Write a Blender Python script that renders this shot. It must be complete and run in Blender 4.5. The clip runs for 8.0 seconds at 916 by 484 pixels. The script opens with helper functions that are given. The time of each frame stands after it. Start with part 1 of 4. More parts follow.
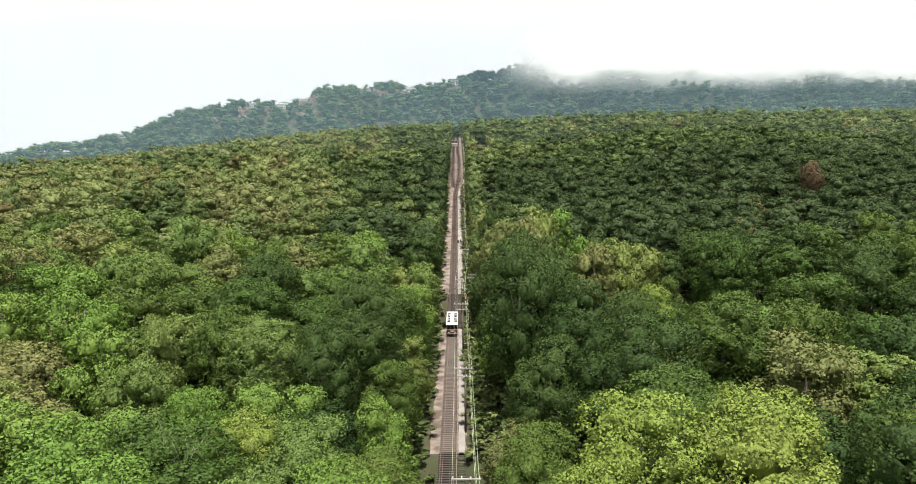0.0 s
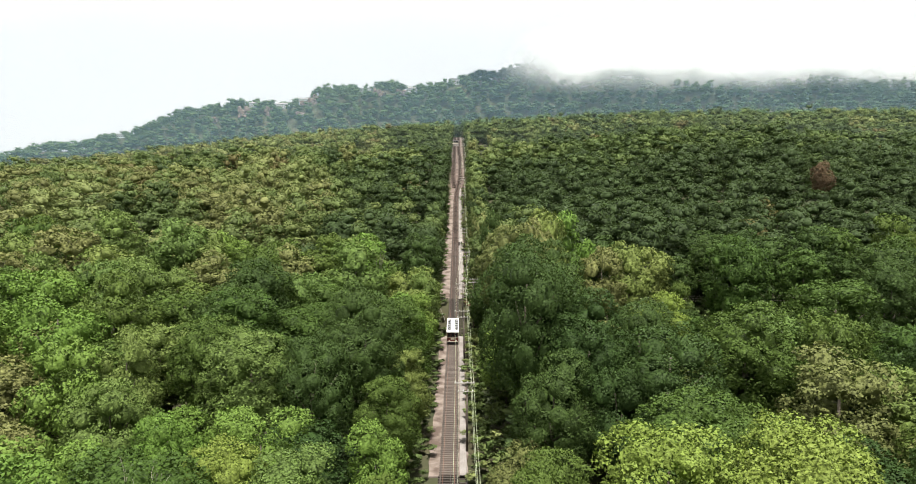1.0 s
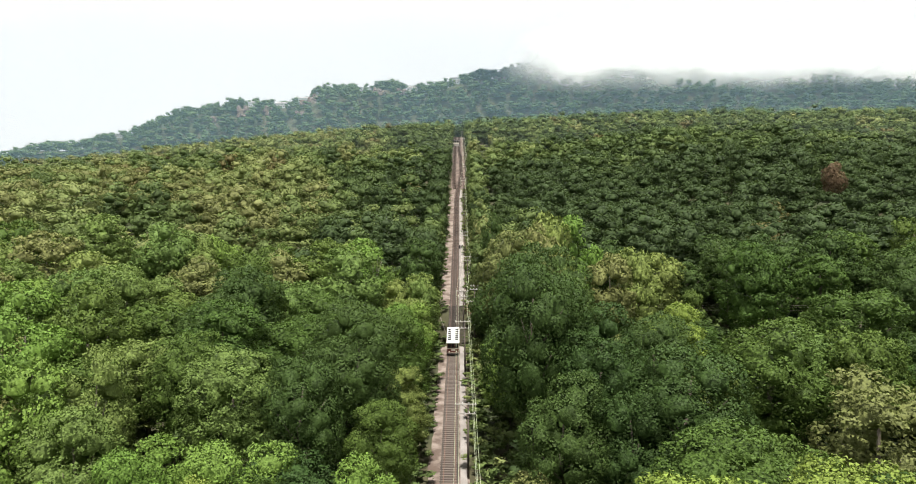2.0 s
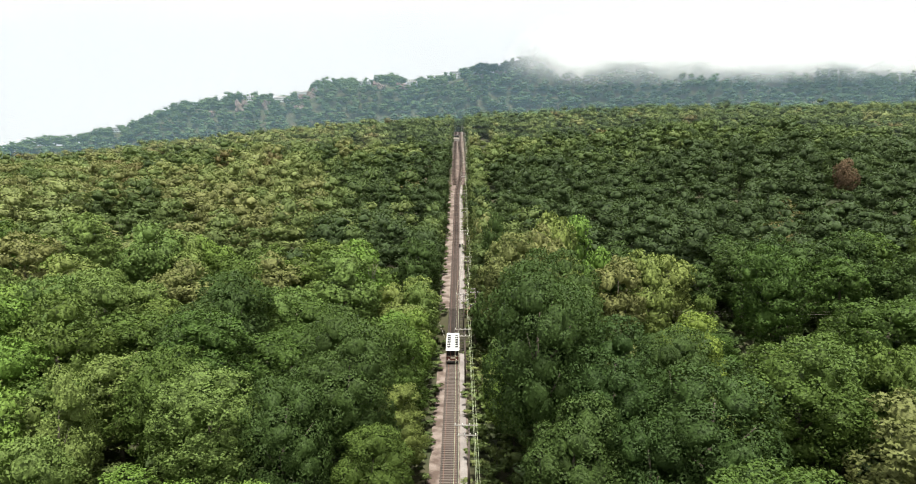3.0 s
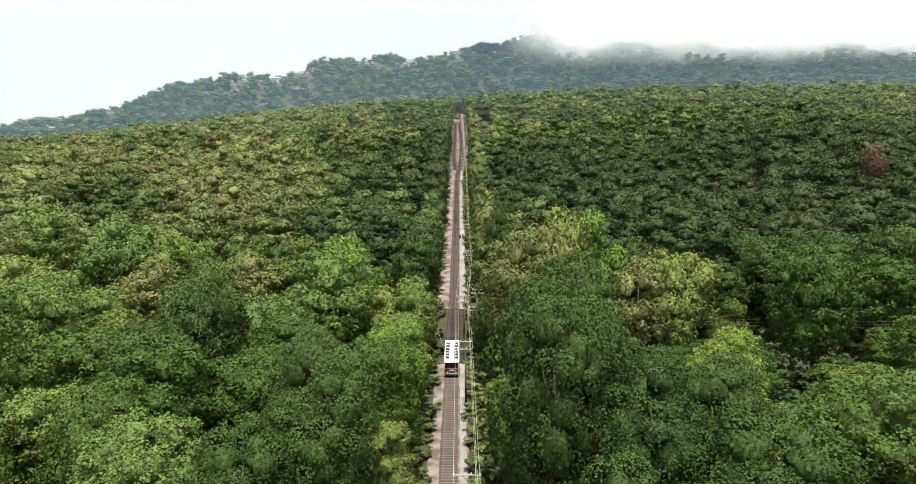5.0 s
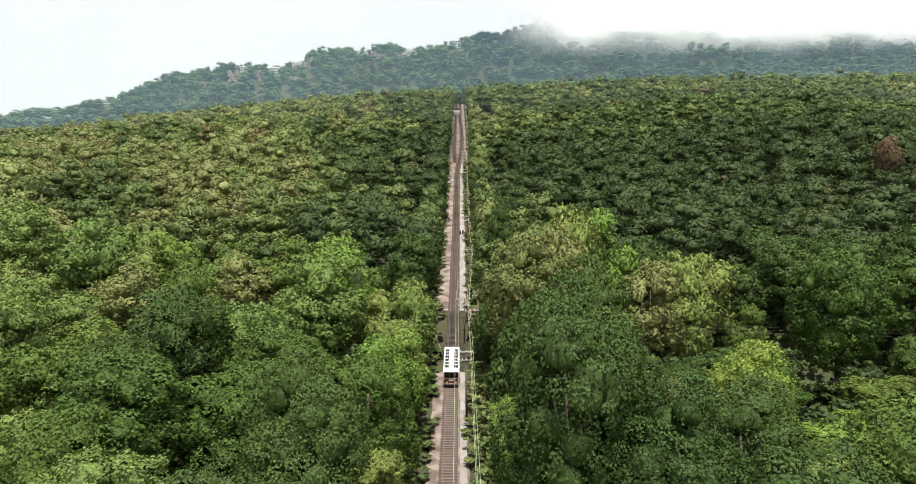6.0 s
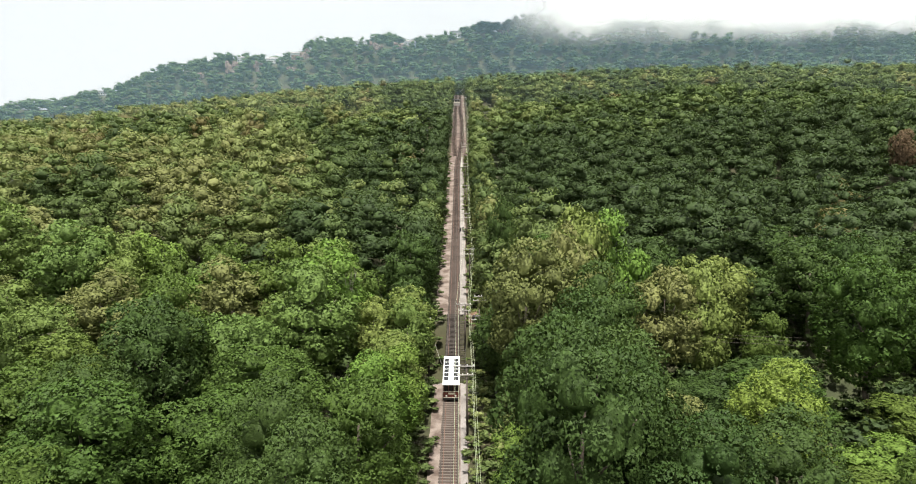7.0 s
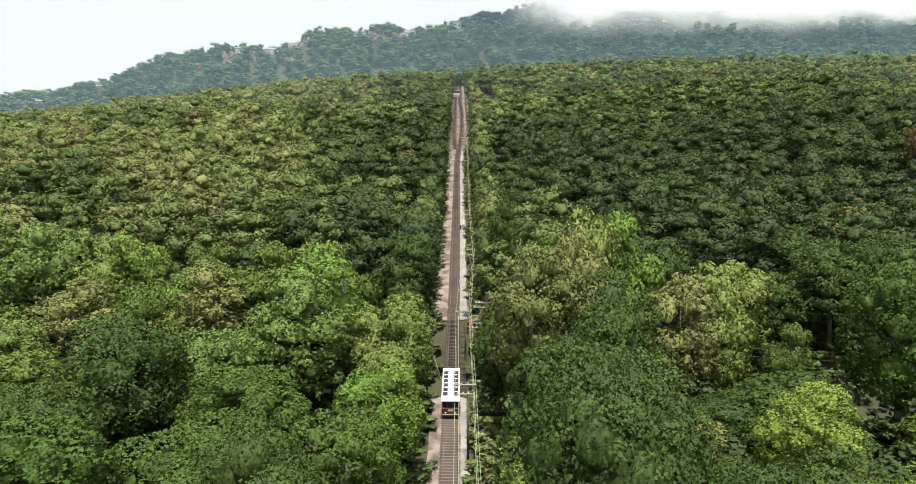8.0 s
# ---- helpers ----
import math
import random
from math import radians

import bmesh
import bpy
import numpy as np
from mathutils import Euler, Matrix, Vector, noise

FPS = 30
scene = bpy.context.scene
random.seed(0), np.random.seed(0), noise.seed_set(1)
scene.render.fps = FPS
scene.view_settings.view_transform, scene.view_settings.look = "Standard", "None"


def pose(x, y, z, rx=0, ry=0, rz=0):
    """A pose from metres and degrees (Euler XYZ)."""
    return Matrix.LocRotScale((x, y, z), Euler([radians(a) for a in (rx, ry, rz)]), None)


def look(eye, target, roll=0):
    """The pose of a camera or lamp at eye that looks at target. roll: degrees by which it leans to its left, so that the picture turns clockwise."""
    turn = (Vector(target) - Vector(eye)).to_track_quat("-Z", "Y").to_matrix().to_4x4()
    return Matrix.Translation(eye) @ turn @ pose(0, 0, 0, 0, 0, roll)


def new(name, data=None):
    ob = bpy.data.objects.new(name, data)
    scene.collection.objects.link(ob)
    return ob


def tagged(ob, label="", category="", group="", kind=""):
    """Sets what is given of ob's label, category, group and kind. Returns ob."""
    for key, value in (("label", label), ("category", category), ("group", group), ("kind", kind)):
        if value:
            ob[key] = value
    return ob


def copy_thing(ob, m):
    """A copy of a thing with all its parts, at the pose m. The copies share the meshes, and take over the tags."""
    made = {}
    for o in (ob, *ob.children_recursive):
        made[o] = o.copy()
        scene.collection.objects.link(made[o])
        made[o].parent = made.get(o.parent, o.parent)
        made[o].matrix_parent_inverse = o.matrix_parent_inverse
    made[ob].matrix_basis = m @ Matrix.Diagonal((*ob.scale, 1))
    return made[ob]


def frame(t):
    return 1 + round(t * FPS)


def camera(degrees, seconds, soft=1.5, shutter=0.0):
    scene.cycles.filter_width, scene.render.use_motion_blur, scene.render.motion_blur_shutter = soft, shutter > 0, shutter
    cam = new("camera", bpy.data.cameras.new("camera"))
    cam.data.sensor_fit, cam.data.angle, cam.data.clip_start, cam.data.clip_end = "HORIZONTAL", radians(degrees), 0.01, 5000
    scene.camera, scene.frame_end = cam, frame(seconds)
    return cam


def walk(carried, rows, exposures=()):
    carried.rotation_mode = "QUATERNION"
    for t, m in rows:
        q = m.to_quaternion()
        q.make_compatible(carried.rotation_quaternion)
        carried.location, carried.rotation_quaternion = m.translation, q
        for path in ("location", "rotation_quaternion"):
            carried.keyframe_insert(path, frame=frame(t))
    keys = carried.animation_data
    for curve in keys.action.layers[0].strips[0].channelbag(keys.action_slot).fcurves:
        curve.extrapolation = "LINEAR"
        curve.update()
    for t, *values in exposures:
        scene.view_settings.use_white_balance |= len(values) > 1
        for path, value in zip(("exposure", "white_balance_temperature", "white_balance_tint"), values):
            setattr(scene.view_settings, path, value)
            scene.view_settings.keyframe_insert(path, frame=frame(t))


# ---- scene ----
import itertools

cam = camera(72.7, 8.0, soft=1.0)
METRES, EYE, TILT, LEAN, TURN = 55.0, 40.0, 0.0, 0.0, 0.0
ROWS = [
    (0.0, 0.0, 0.0, 0.0, 0.0, 0.22, 0.18),
    (0.5, -0.0006, 0.0578, 0.006, 0.04, 0.23, 0.15),
    (1.0, -0.0009, 0.1163, 0.0135, 0.07, 0.24, 0.11),
    (1.5, -0.001, 0.1752, 0.0254, 0.11, 0.25, 0.11),
    (3.0, -0.0002, 0.3568, 0.0654, 0.15, -0.3, 0.05),
    (3.5, 0.0004, 0.4181, 0.0781, 0.15, -0.72, 0.05),
    (4.0, 0.0011, 0.4799, 0.0911, 0.16, -1.13, 0.04),
    (4.5, 0.0013, 0.5413, 0.1042, 0.17, -1.55, 0.05),
    (6.0, 0.0017, 0.7286, 0.1463, 0.21, -2.84, 0.07),
    (6.5, 0.0014, 0.7908, 0.161, 0.2, -3.25, 0.07),
    (7.0, 0.0014, 0.8534, 0.1763, 0.22, -3.67, 0.1),
    (7.5, 0.0015, 0.9161, 0.1911, 0.22, -4.07, 0.09),
    (8.0, 0.001, 0.9778, 0.2065, 0.22, -4.48, 0.09),
]
walk(cam, [(t, pose(0, 0, EYE, TILT, LEAN, TURN) @ pose(METRES * x, METRES * y, METRES * z, 90 + pitch, roll, yaw)) for t, x, y, z, yaw, pitch, roll in ROWS], [(0.0, 0.85), (8.0, 0.85)])

# ---- sky and sun: bright overcast with a hazy sun ----
SUN_ELEV, SUN_AZ = 71.0, 176.0
world = bpy.data.worlds.new("overcast_sky")
scene.world = world
world.use_nodes = True
wn, wl = world.node_tree.nodes, world.node_tree.links
wn.clear()
w_out = wn.new("ShaderNodeOutputWorld")
w_bg = wn.new("ShaderNodeBackground")
w_sky = wn.new("ShaderNodeTexSky")
w_sky.sky_type = "NISHITA"
w_sky.sun_disc = False
w_sky.sun_elevation, w_sky.sun_rotation = radians(SUN_ELEV), radians(SUN_AZ)
w_mul = wn.new("ShaderNodeVectorMath")
w_mul.operation = "SCALE"
w_mul.inputs["Scale"].default_value = 0.1
w_co = wn.new("ShaderNodeTexCoord")
w_noise = wn.new("ShaderNodeTexNoise")
w_noise.inputs["Scale"].default_value = 2.2
w_noise.inputs["Detail"].default_value = 5
w_ramp = wn.new("ShaderNodeValToRGB")
w_ramp.color_ramp.elements[0].position, w_ramp.color_ramp.elements[0].color = 0.3, (0.950, 0.942, 0.925, 1)
w_ramp.color_ramp.elements[1].position, w_ramp.color_ramp.elements[1].color = 0.62, (1.0, 0.99, 0.975, 1)
w_mix = wn.new("ShaderNodeMix")
w_mix.data_type = "RGBA"
w_mix.inputs["Factor"].default_value = 0.94
wl.new(w_co.outputs["Generated"], w_noise.inputs["Vector"])
wl.new(w_noise.outputs["Fac"], w_ramp.inputs["Fac"])
wl.new(w_sky.outputs["Color"], w_mul.inputs[0])
wl.new(w_mul.outputs["Vector"], w_mix.inputs["A"])
wl.new(w_ramp.outputs["Color"], w_mix.inputs["B"])
wl.new(w_mix.outputs["Result"], w_bg.inputs["Color"])
w_bg.inputs["Strength"].default_value = 0.63
wl.new(w_bg.outputs["Background"], w_out.inputs["Surface"])

sun_data = bpy.data.lights.new("sun", "SUN")
sun_data.energy, sun_data.angle, sun_data.color = 4.6, radians(6), (1.0, 0.96, 0.88)
sun = new("sun", sun_data)
az, el = radians(SUN_AZ), radians(SUN_ELEV)
sun.matrix_world = look((math.sin(az) * math.cos(el) * 300, math.cos(az) * math.cos(el) * 300, math.sin(el) * 300), (0, 0, 0))


# ---- materials ----
def material(name):
    m = bpy.data.materials.new(name)
    m.use_nodes = True
    n = m.node_tree.nodes
    return m, n, m.node_tree.links, n["Principled BSDF"], n["Material Output"]


def math_node(n, l, op, a, b):
    k = n.new("ShaderNodeMath")
    k.operation = op
    for i, v in enumerate((a, b)):
        if isinstance(v, (int, float)):
            k.inputs[i].default_value = v
        else:
            l.new(v, k.inputs[i])
    return k.outputs[0]


def noise_node(n, l, scale, detail=4, source="Object"):
    c = n.new("ShaderNodeTexCoord")
    t = n.new("ShaderNodeTexNoise")
    t.inputs["Scale"].default_value, t.inputs["Detail"].default_value = scale, detail
    l.new(c.outputs[source], t.inputs["Vector"])
    return t.outputs["Fac"]


def mix_color(n, l, fac, a, b, blend="MIX"):
    k = n.new("ShaderNodeMix")
    k.data_type, k.blend_type = "RGBA", blend
    for socket, v in ((k.inputs["Factor"], fac), (k.inputs["A"], a), (k.inputs["B"], b)):
        if isinstance(v, (int, float)):
            socket.default_value = v
        elif isinstance(v, tuple):
            socket.default_value = (*v, 1)
        else:
            l.new(v, socket)
    return k.outputs["Result"]


def rough(name, a, b, scale, fine, roughness=0.8, bump=0.3, metal=0.0, spread=0.25):
    """A worn surface: two colours by broad stains, fine grain, a little relief."""
    m, n, l, bsdf, out = material(name)
    broad = n.new("ShaderNodeMapRange")
    broad.inputs["From Min"].default_value, broad.inputs["From Max"].default_value = 0.5 - spread / 2, 0.5 + spread / 2
    l.new(noise_node(n, l, scale), broad.inputs["Value"])
    grain = noise_node(n, l, fine, 3)
    col = mix_color(n, l, broad.outputs["Result"], a, b)
    info = n.new("ShaderNodeObjectInfo")
    v = math_node(n, l, "ADD", math_node(n, l, "MULTIPLY", grain, 0.7), math_node(n, l, "MULTIPLY", info.outputs["Random"], 0.25))
    v = math_node(n, l, "ADD", v, 0.53)
    sc = n.new("ShaderNodeVectorMath")
    sc.operation = "SCALE"
    l.new(col, sc.inputs[0])
    l.new(v, sc.inputs["Scale"])
    l.new(sc.outputs["Vector"], bsdf.inputs["Base Color"])
    bsdf.inputs["Roughness"].default_value, bsdf.inputs["Metallic"].default_value = roughness, metal
    b_node = n.new("ShaderNodeBump")
    b_node.inputs["Strength"].default_value, b_node.inputs["Distance"].default_value = bump, 0.05
    l.new(grain, b_node.inputs["Height"])
    l.new(b_node.outputs["Normal"], bsdf.inputs["Normal"])
    return m


def leaf(name, a, b, attribute=False, stops=(), spread=0.6, clump=0.7, grain=4.0):
    """Leaves: a hue for the tree, a value for each leaf, and light let through."""
    m, n, l, bsdf, out = material(name)
    geo = n.new("ShaderNodeNewGeometry")
    if attribute:
        at = n.new("ShaderNodeAttribute")
        at.attribute_name = "tint"
        ramp = n.new("ShaderNodeValToRGB")
        ramp.color_ramp.interpolation = "LINEAR"
        el_ = ramp.color_ramp.elements
        el_[0].position, el_[0].color = stops[0][0], (*stops[0][1], 1)
        el_[1].position, el_[1].color = stops[-1][0], (*stops[-1][1], 1)
        for p, c in stops[1:-1]:
            e = el_.new(p)
            e.color = (*c, 1)
        l.new(at.outputs["Fac"], ramp.inputs["Fac"])
        col = ramp.outputs["Color"]
    else:
        info = n.new("ShaderNodeObjectInfo")
        col = mix_color(n, l, info.outputs["Random"], a, b)
    tuft = noise_node(n, l, grain, 5)
    v = math_node(n, l, "ADD", math_node(n, l, "MULTIPLY", geo.outputs["Random Per Island"], spread), math_node(n, l, "MULTIPLY", tuft, clump))
    v = math_node(n, l, "ADD", v, 1 - 0.5 * (spread + clump))
    bmp = n.new("ShaderNodeBump")
    bmp.inputs["Strength"].default_value, bmp.inputs["Distance"].default_value = 0.35, 0.4
    l.new(tuft, bmp.inputs["Height"])
    l.new(bmp.outputs["Normal"], bsdf.inputs["Normal"])
    sc = n.new("ShaderNodeVectorMath")
    sc.operation = "SCALE"
    l.new(col, sc.inputs[0])
    l.new(v, sc.inputs["Scale"])
    l.new(sc.outputs["Vector"], bsdf.inputs["Base Color"])
    bsdf.inputs["Roughness"].default_value = 0.55
    bsdf.inputs["Specular IOR Level"].default_value = 0.12
    tr = n.new("ShaderNodeBsdfTranslucent")
    l.new(mix_color(n, l, 0.5, sc.outputs["Vector"], (0.08, 0.125, 0.022)), tr.inputs["Color"])
    mx = n.new("ShaderNodeMixShader")
    mx.inputs[0].default_value = 0.22
    l.new(bsdf.outputs[0], mx.inputs[1])
    l.new(tr.outputs[0], mx.inputs[2])
    l.new(mx.outputs[0], out.inputs["Surface"])
    return m


SPECIES = {
    "dark": leaf("leaf_dark", (0.034, 0.066, 0.018), (0.060, 0.096, 0.025)),
    "mid": leaf("leaf_mid", (0.052, 0.096, 0.020), (0.102, 0.145, 0.031)),
    "light": leaf("leaf_light", (0.100, 0.165, 0.042), (0.175, 0.215, 0.058)),
    "olive": leaf("leaf_olive", (0.135, 0.155, 0.052), (0.172, 0.180, 0.064)),
    "lime": leaf("leaf_lime", (0.115, 0.198, 0.037), (0.150, 0.225, 0.046)),
    "bright": leaf("leaf_bright", (0.166, 0.230, 0.044), (0.190, 0.245, 0.052)),
}
MAT_WOODS = leaf("leaf_woods", None, None, True, (
    (0.0, (0.046, 0.072, 0.026)), (0.3, (0.088, 0.127, 0.040)), (0.6, (0.130, 0.170, 0.055)),
    (0.85, (0.185, 0.215, 0.076)), (0.93, (0.135, 0.120, 0.048))), spread=0.5, clump=0.6, grain=3.0)
# distance haze put into the leaf colour: bluer greens, less contrast
MAT_FAR_HAZED = leaf("leaf_far_hazed", None, None, True, (
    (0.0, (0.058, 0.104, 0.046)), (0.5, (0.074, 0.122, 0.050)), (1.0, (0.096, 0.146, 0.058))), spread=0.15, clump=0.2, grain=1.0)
MAT_BARK = rough("bark", (0.10, 0.08, 0.06), (0.16, 0.14, 0.11), 0.8, 9.0, 0.9, 0.6)
MAT_DEAD = rough("dead_wood", (0.34, 0.30, 0.25), (0.45, 0.42, 0.37), 0.8, 8.0, 0.85, 0.4)
MAT_SOIL = rough("forest_floor", (0.030, 0.040, 0.014), (0.055, 0.050, 0.024), 0.05, 0.9, 0.95, 0.6)
MAT_BALLAST = rough("ballast", (0.095, 0.068, 0.054), (0.22, 0.18, 0.155), 0.4, 5.0, 0.95, 0.8, 0.0, 0.2)
MAT_BROWNBED = rough("brown_ballast", (0.080, 0.054, 0.045), (0.165, 0.128, 0.108), 0.25, 5.0, 0.95, 0.8, 0.0, 0.2)
MAT_CLAY = rough("orange_clay", (0.13, 0.075, 0.045), (0.20, 0.13, 0.085), 0.6, 5.0, 0.95, 0.7)
MAT_CINDER = rough("brown_cinder", (0.040, 0.027, 0.021), (0.085, 0.062, 0.050), 0.2, 6.0, 0.95, 0.8)
MAT_CONCRETE = rough("concrete", (0.20, 0.18, 0.165), (0.30, 0.275, 0.26), 0.25, 5.0, 0.85, 0.3)
MAT_TIE = rough("tie_timber", (0.10, 0.080, 0.068), (0.21, 0.18, 0.16), 0.4, 7.0, 0.9, 0.4)
MAT_BROWNTIE = rough("brown_tie_timber", (0.050, 0.036, 0.030), (0.095, 0.073, 0.062), 0.4, 7.0, 0.9, 0.4)
MAT_DARKTIE = rough("creosoted_timber", (0.035, 0.028, 0.024), (0.075, 0.06, 0.05), 0.4, 7.0, 0.85, 0.4)
MAT_RAIL = rough("rusty_rail", (0.12, 0.055, 0.035), (0.20, 0.12, 0.09), 0.3, 9.0, 0.55, 0.2, 0.5)
MAT_STEEL = rough("dark_steel", (0.035, 0.033, 0.034), (0.06, 0.055, 0.05), 0.4, 7.0, 0.6, 0.2, 0.4)
MAT_POLE = rough("pole_timber", (0.07, 0.055, 0.045), (0.14, 0.115, 0.095), 0.5, 8.0, 0.9, 0.4)
MAT_ARM = rough("crossarm_timber", (0.30, 0.28, 0.26), (0.42, 0.40, 0.37), 0.8, 8.0, 0.85, 0.3)
MAT_WIRE = rough("weathered_copper_wire", (0.40, 0.46, 0.30), (0.52, 0.55, 0.40), 0.05, 1.0, 0.6, 0.0)
MAT_CABLE = rough("greased_cable", (0.05, 0.045, 0.04), (0.09, 0.08, 0.07), 0.3, 8.0, 0.5, 0.1, 0.5)
MAT_INSUL = rough("white_porcelain", (0.62, 0.63, 0.64), (0.75, 0.76, 0.76), 1.0, 8.0, 0.25, 0.0)
MAT_ROOFWHITE = rough("white_roof_paint", (0.70, 0.69, 0.66), (0.80, 0.80, 0.78), 0.35, 4.0, 0.45, 0.05)
MAT_ROOFGREY = rough("grey_roof_panel", (0.42, 0.43, 0.45), (0.52, 0.53, 0.55), 0.6, 5.0, 0.5, 0.1)
MAT_MAROON = rough("maroon_paint", (0.10, 0.022, 0.016), (0.15, 0.040, 0.028), 0.5, 5.0, 0.4, 0.05)
MAT_TRIM = rough("cream_trim", (0.55, 0.50, 0.40), (0.65, 0.60, 0.50), 0.6, 5.0, 0.5, 0.05)
MAT_ASPHALT = rough("asphalt", (0.045, 0.045, 0.046), (0.065, 0.063, 0.06), 0.15, 6.0, 0.9, 0.3)
MAT_ROCK = rough("cliff_rock", (0.17, 0.12, 0.095), (0.27, 0.21, 0.175), 0.09, 0.6, 0.9, 0.9)
MAT_PLASTER = rough("white_siding", (0.48, 0.48, 0.46), (0.58, 0.58, 0.56), 0.1, 1.5, 0.7, 0.1)
MAT_SHINGLE = rough("grey_shingle", (0.20, 0.19, 0.19), (0.32, 0.30, 0.29), 0.2, 2.0, 0.85, 0.3)


def glass(name, tint):
    m, n, l, bsdf, out = material(name)
    bsdf.inputs["Base Color"].default_value = (*tint, 1)
    bsdf.inputs["Roughness"].default_value = 0.08
    bsdf.inputs["Specular IOR Level"].default_value = 0.4
    return m


MAT_GLASS = glass("dark_tinted_glass", (0.012, 0.013, 0.014))
MAT_LENS = glass("lamp_lens", (0.75, 0.74, 0.68))


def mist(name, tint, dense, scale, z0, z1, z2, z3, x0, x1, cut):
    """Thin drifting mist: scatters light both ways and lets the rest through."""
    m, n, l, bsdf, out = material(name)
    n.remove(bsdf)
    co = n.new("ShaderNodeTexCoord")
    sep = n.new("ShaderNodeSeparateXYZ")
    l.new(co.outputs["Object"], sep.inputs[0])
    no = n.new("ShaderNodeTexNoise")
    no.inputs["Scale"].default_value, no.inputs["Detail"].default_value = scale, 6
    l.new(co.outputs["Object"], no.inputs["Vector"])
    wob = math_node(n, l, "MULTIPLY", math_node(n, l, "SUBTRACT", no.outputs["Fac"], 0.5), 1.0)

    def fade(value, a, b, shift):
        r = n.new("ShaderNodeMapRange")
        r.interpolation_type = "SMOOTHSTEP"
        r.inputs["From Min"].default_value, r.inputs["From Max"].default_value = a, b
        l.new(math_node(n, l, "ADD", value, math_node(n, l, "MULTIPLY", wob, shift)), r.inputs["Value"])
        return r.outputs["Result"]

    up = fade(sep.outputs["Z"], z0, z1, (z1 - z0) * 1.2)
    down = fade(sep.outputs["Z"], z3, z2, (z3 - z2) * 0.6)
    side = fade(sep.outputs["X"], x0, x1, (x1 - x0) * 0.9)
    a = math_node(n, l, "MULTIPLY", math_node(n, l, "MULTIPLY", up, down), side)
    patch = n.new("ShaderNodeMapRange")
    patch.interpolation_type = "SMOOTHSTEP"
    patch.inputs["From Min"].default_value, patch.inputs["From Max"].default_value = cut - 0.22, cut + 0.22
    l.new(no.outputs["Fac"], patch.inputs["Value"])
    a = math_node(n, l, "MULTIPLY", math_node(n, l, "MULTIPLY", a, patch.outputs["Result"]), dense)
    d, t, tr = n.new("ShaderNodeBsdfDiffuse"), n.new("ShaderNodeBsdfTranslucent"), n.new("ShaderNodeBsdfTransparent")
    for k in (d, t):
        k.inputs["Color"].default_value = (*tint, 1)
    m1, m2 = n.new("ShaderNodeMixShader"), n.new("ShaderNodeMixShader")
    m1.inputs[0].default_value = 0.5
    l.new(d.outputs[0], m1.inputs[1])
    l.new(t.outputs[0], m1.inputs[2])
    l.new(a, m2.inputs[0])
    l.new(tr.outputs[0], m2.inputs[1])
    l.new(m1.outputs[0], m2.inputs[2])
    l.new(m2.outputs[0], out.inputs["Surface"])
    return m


# ---- mesh helpers ----
def mesh_np(name, verts, quads, mat, smooth=False, tint=None, normals=None):
    """A mesh from arrays; a quad whose last two corners are the same is a triangle."""
    me = bpy.data.meshes.new(name)
    verts = np.asarray(verts, np.float32)
    quads = np.asarray(quads, np.int32)
    k = quads.shape[1]
    me.vertices.add(len(verts))
    me.vertices.foreach_set("co", verts.ravel())
    me.loops.add(quads.size)
    me.loops.foreach_set("vertex_index", quads.ravel())
    me.polygons.add(len(quads))
    me.polygons.foreach_set("loop_start", np.arange(0, quads.size, k, dtype=np.int32))
    me.polygons.foreach_set("use_smooth", np.broadcast_to(np.asarray(smooth, bool), (len(quads),)).copy())
    if tint is not None:
        at = me.attributes.new("tint", "FLOAT", "POINT")
        at.data.foreach_set("value", np.asarray(tint, np.float32))
    me.update(calc_edges=True)
    if normals is not None:
        me.normals_split_custom_set_from_vertices(np.asarray(normals, np.float32))
    me.materials.append(mat)
    return me


def finish(bm, name, mat, smooth=False):
    me = bpy.data.meshes.new(name)
    bmesh.ops.recalc_face_normals(bm, faces=bm.faces)
    bm.to_mesh(me)
    bm.free()
    for p in me.polygons:
        p.use_smooth = smooth
    me.materials.append(mat)
    return me


def part(name, bm, mat, parent, label="", smooth=False):
    ob = new(name, finish(bm, name, mat, smooth) if isinstance(bm, bmesh.types.BMesh) else bm)
    ob.parent = parent
    if label:
        tagged(ob, label)
    return ob


def thing(name, m, label, category, group="", kind=""):
    ob = new(name)
    ob.matrix_basis = m
    return tagged(ob, label, category, group, kind)


def add_box(bm, cx, cy, cz, sx, sy, sz, bevel=0.0, m=None):
    r = bmesh.ops.create_cube(bm, size=1)
    bmesh.ops.scale(bm, vec=(sx, sy, sz), verts=r["verts"])
    if bevel:
        edges = list({e for v in r["verts"] for e in v.link_edges})
        r2 = bmesh.ops.bevel(bm, geom=edges, offset=bevel, segments=1, affect="EDGES")
        vs = list({v for f in r2["faces"] for v in f.verts})
    else:
        vs = r["verts"]
    bmesh.ops.translate(bm, vec=(cx, cy, cz), verts=vs)
    if m is not None:
        bmesh.ops.transform(bm, matrix=m, verts=vs)
    return vs


def box(*a, **k):
    bm = bmesh.new()
    add_box(bm, *a, **k)
    return bm


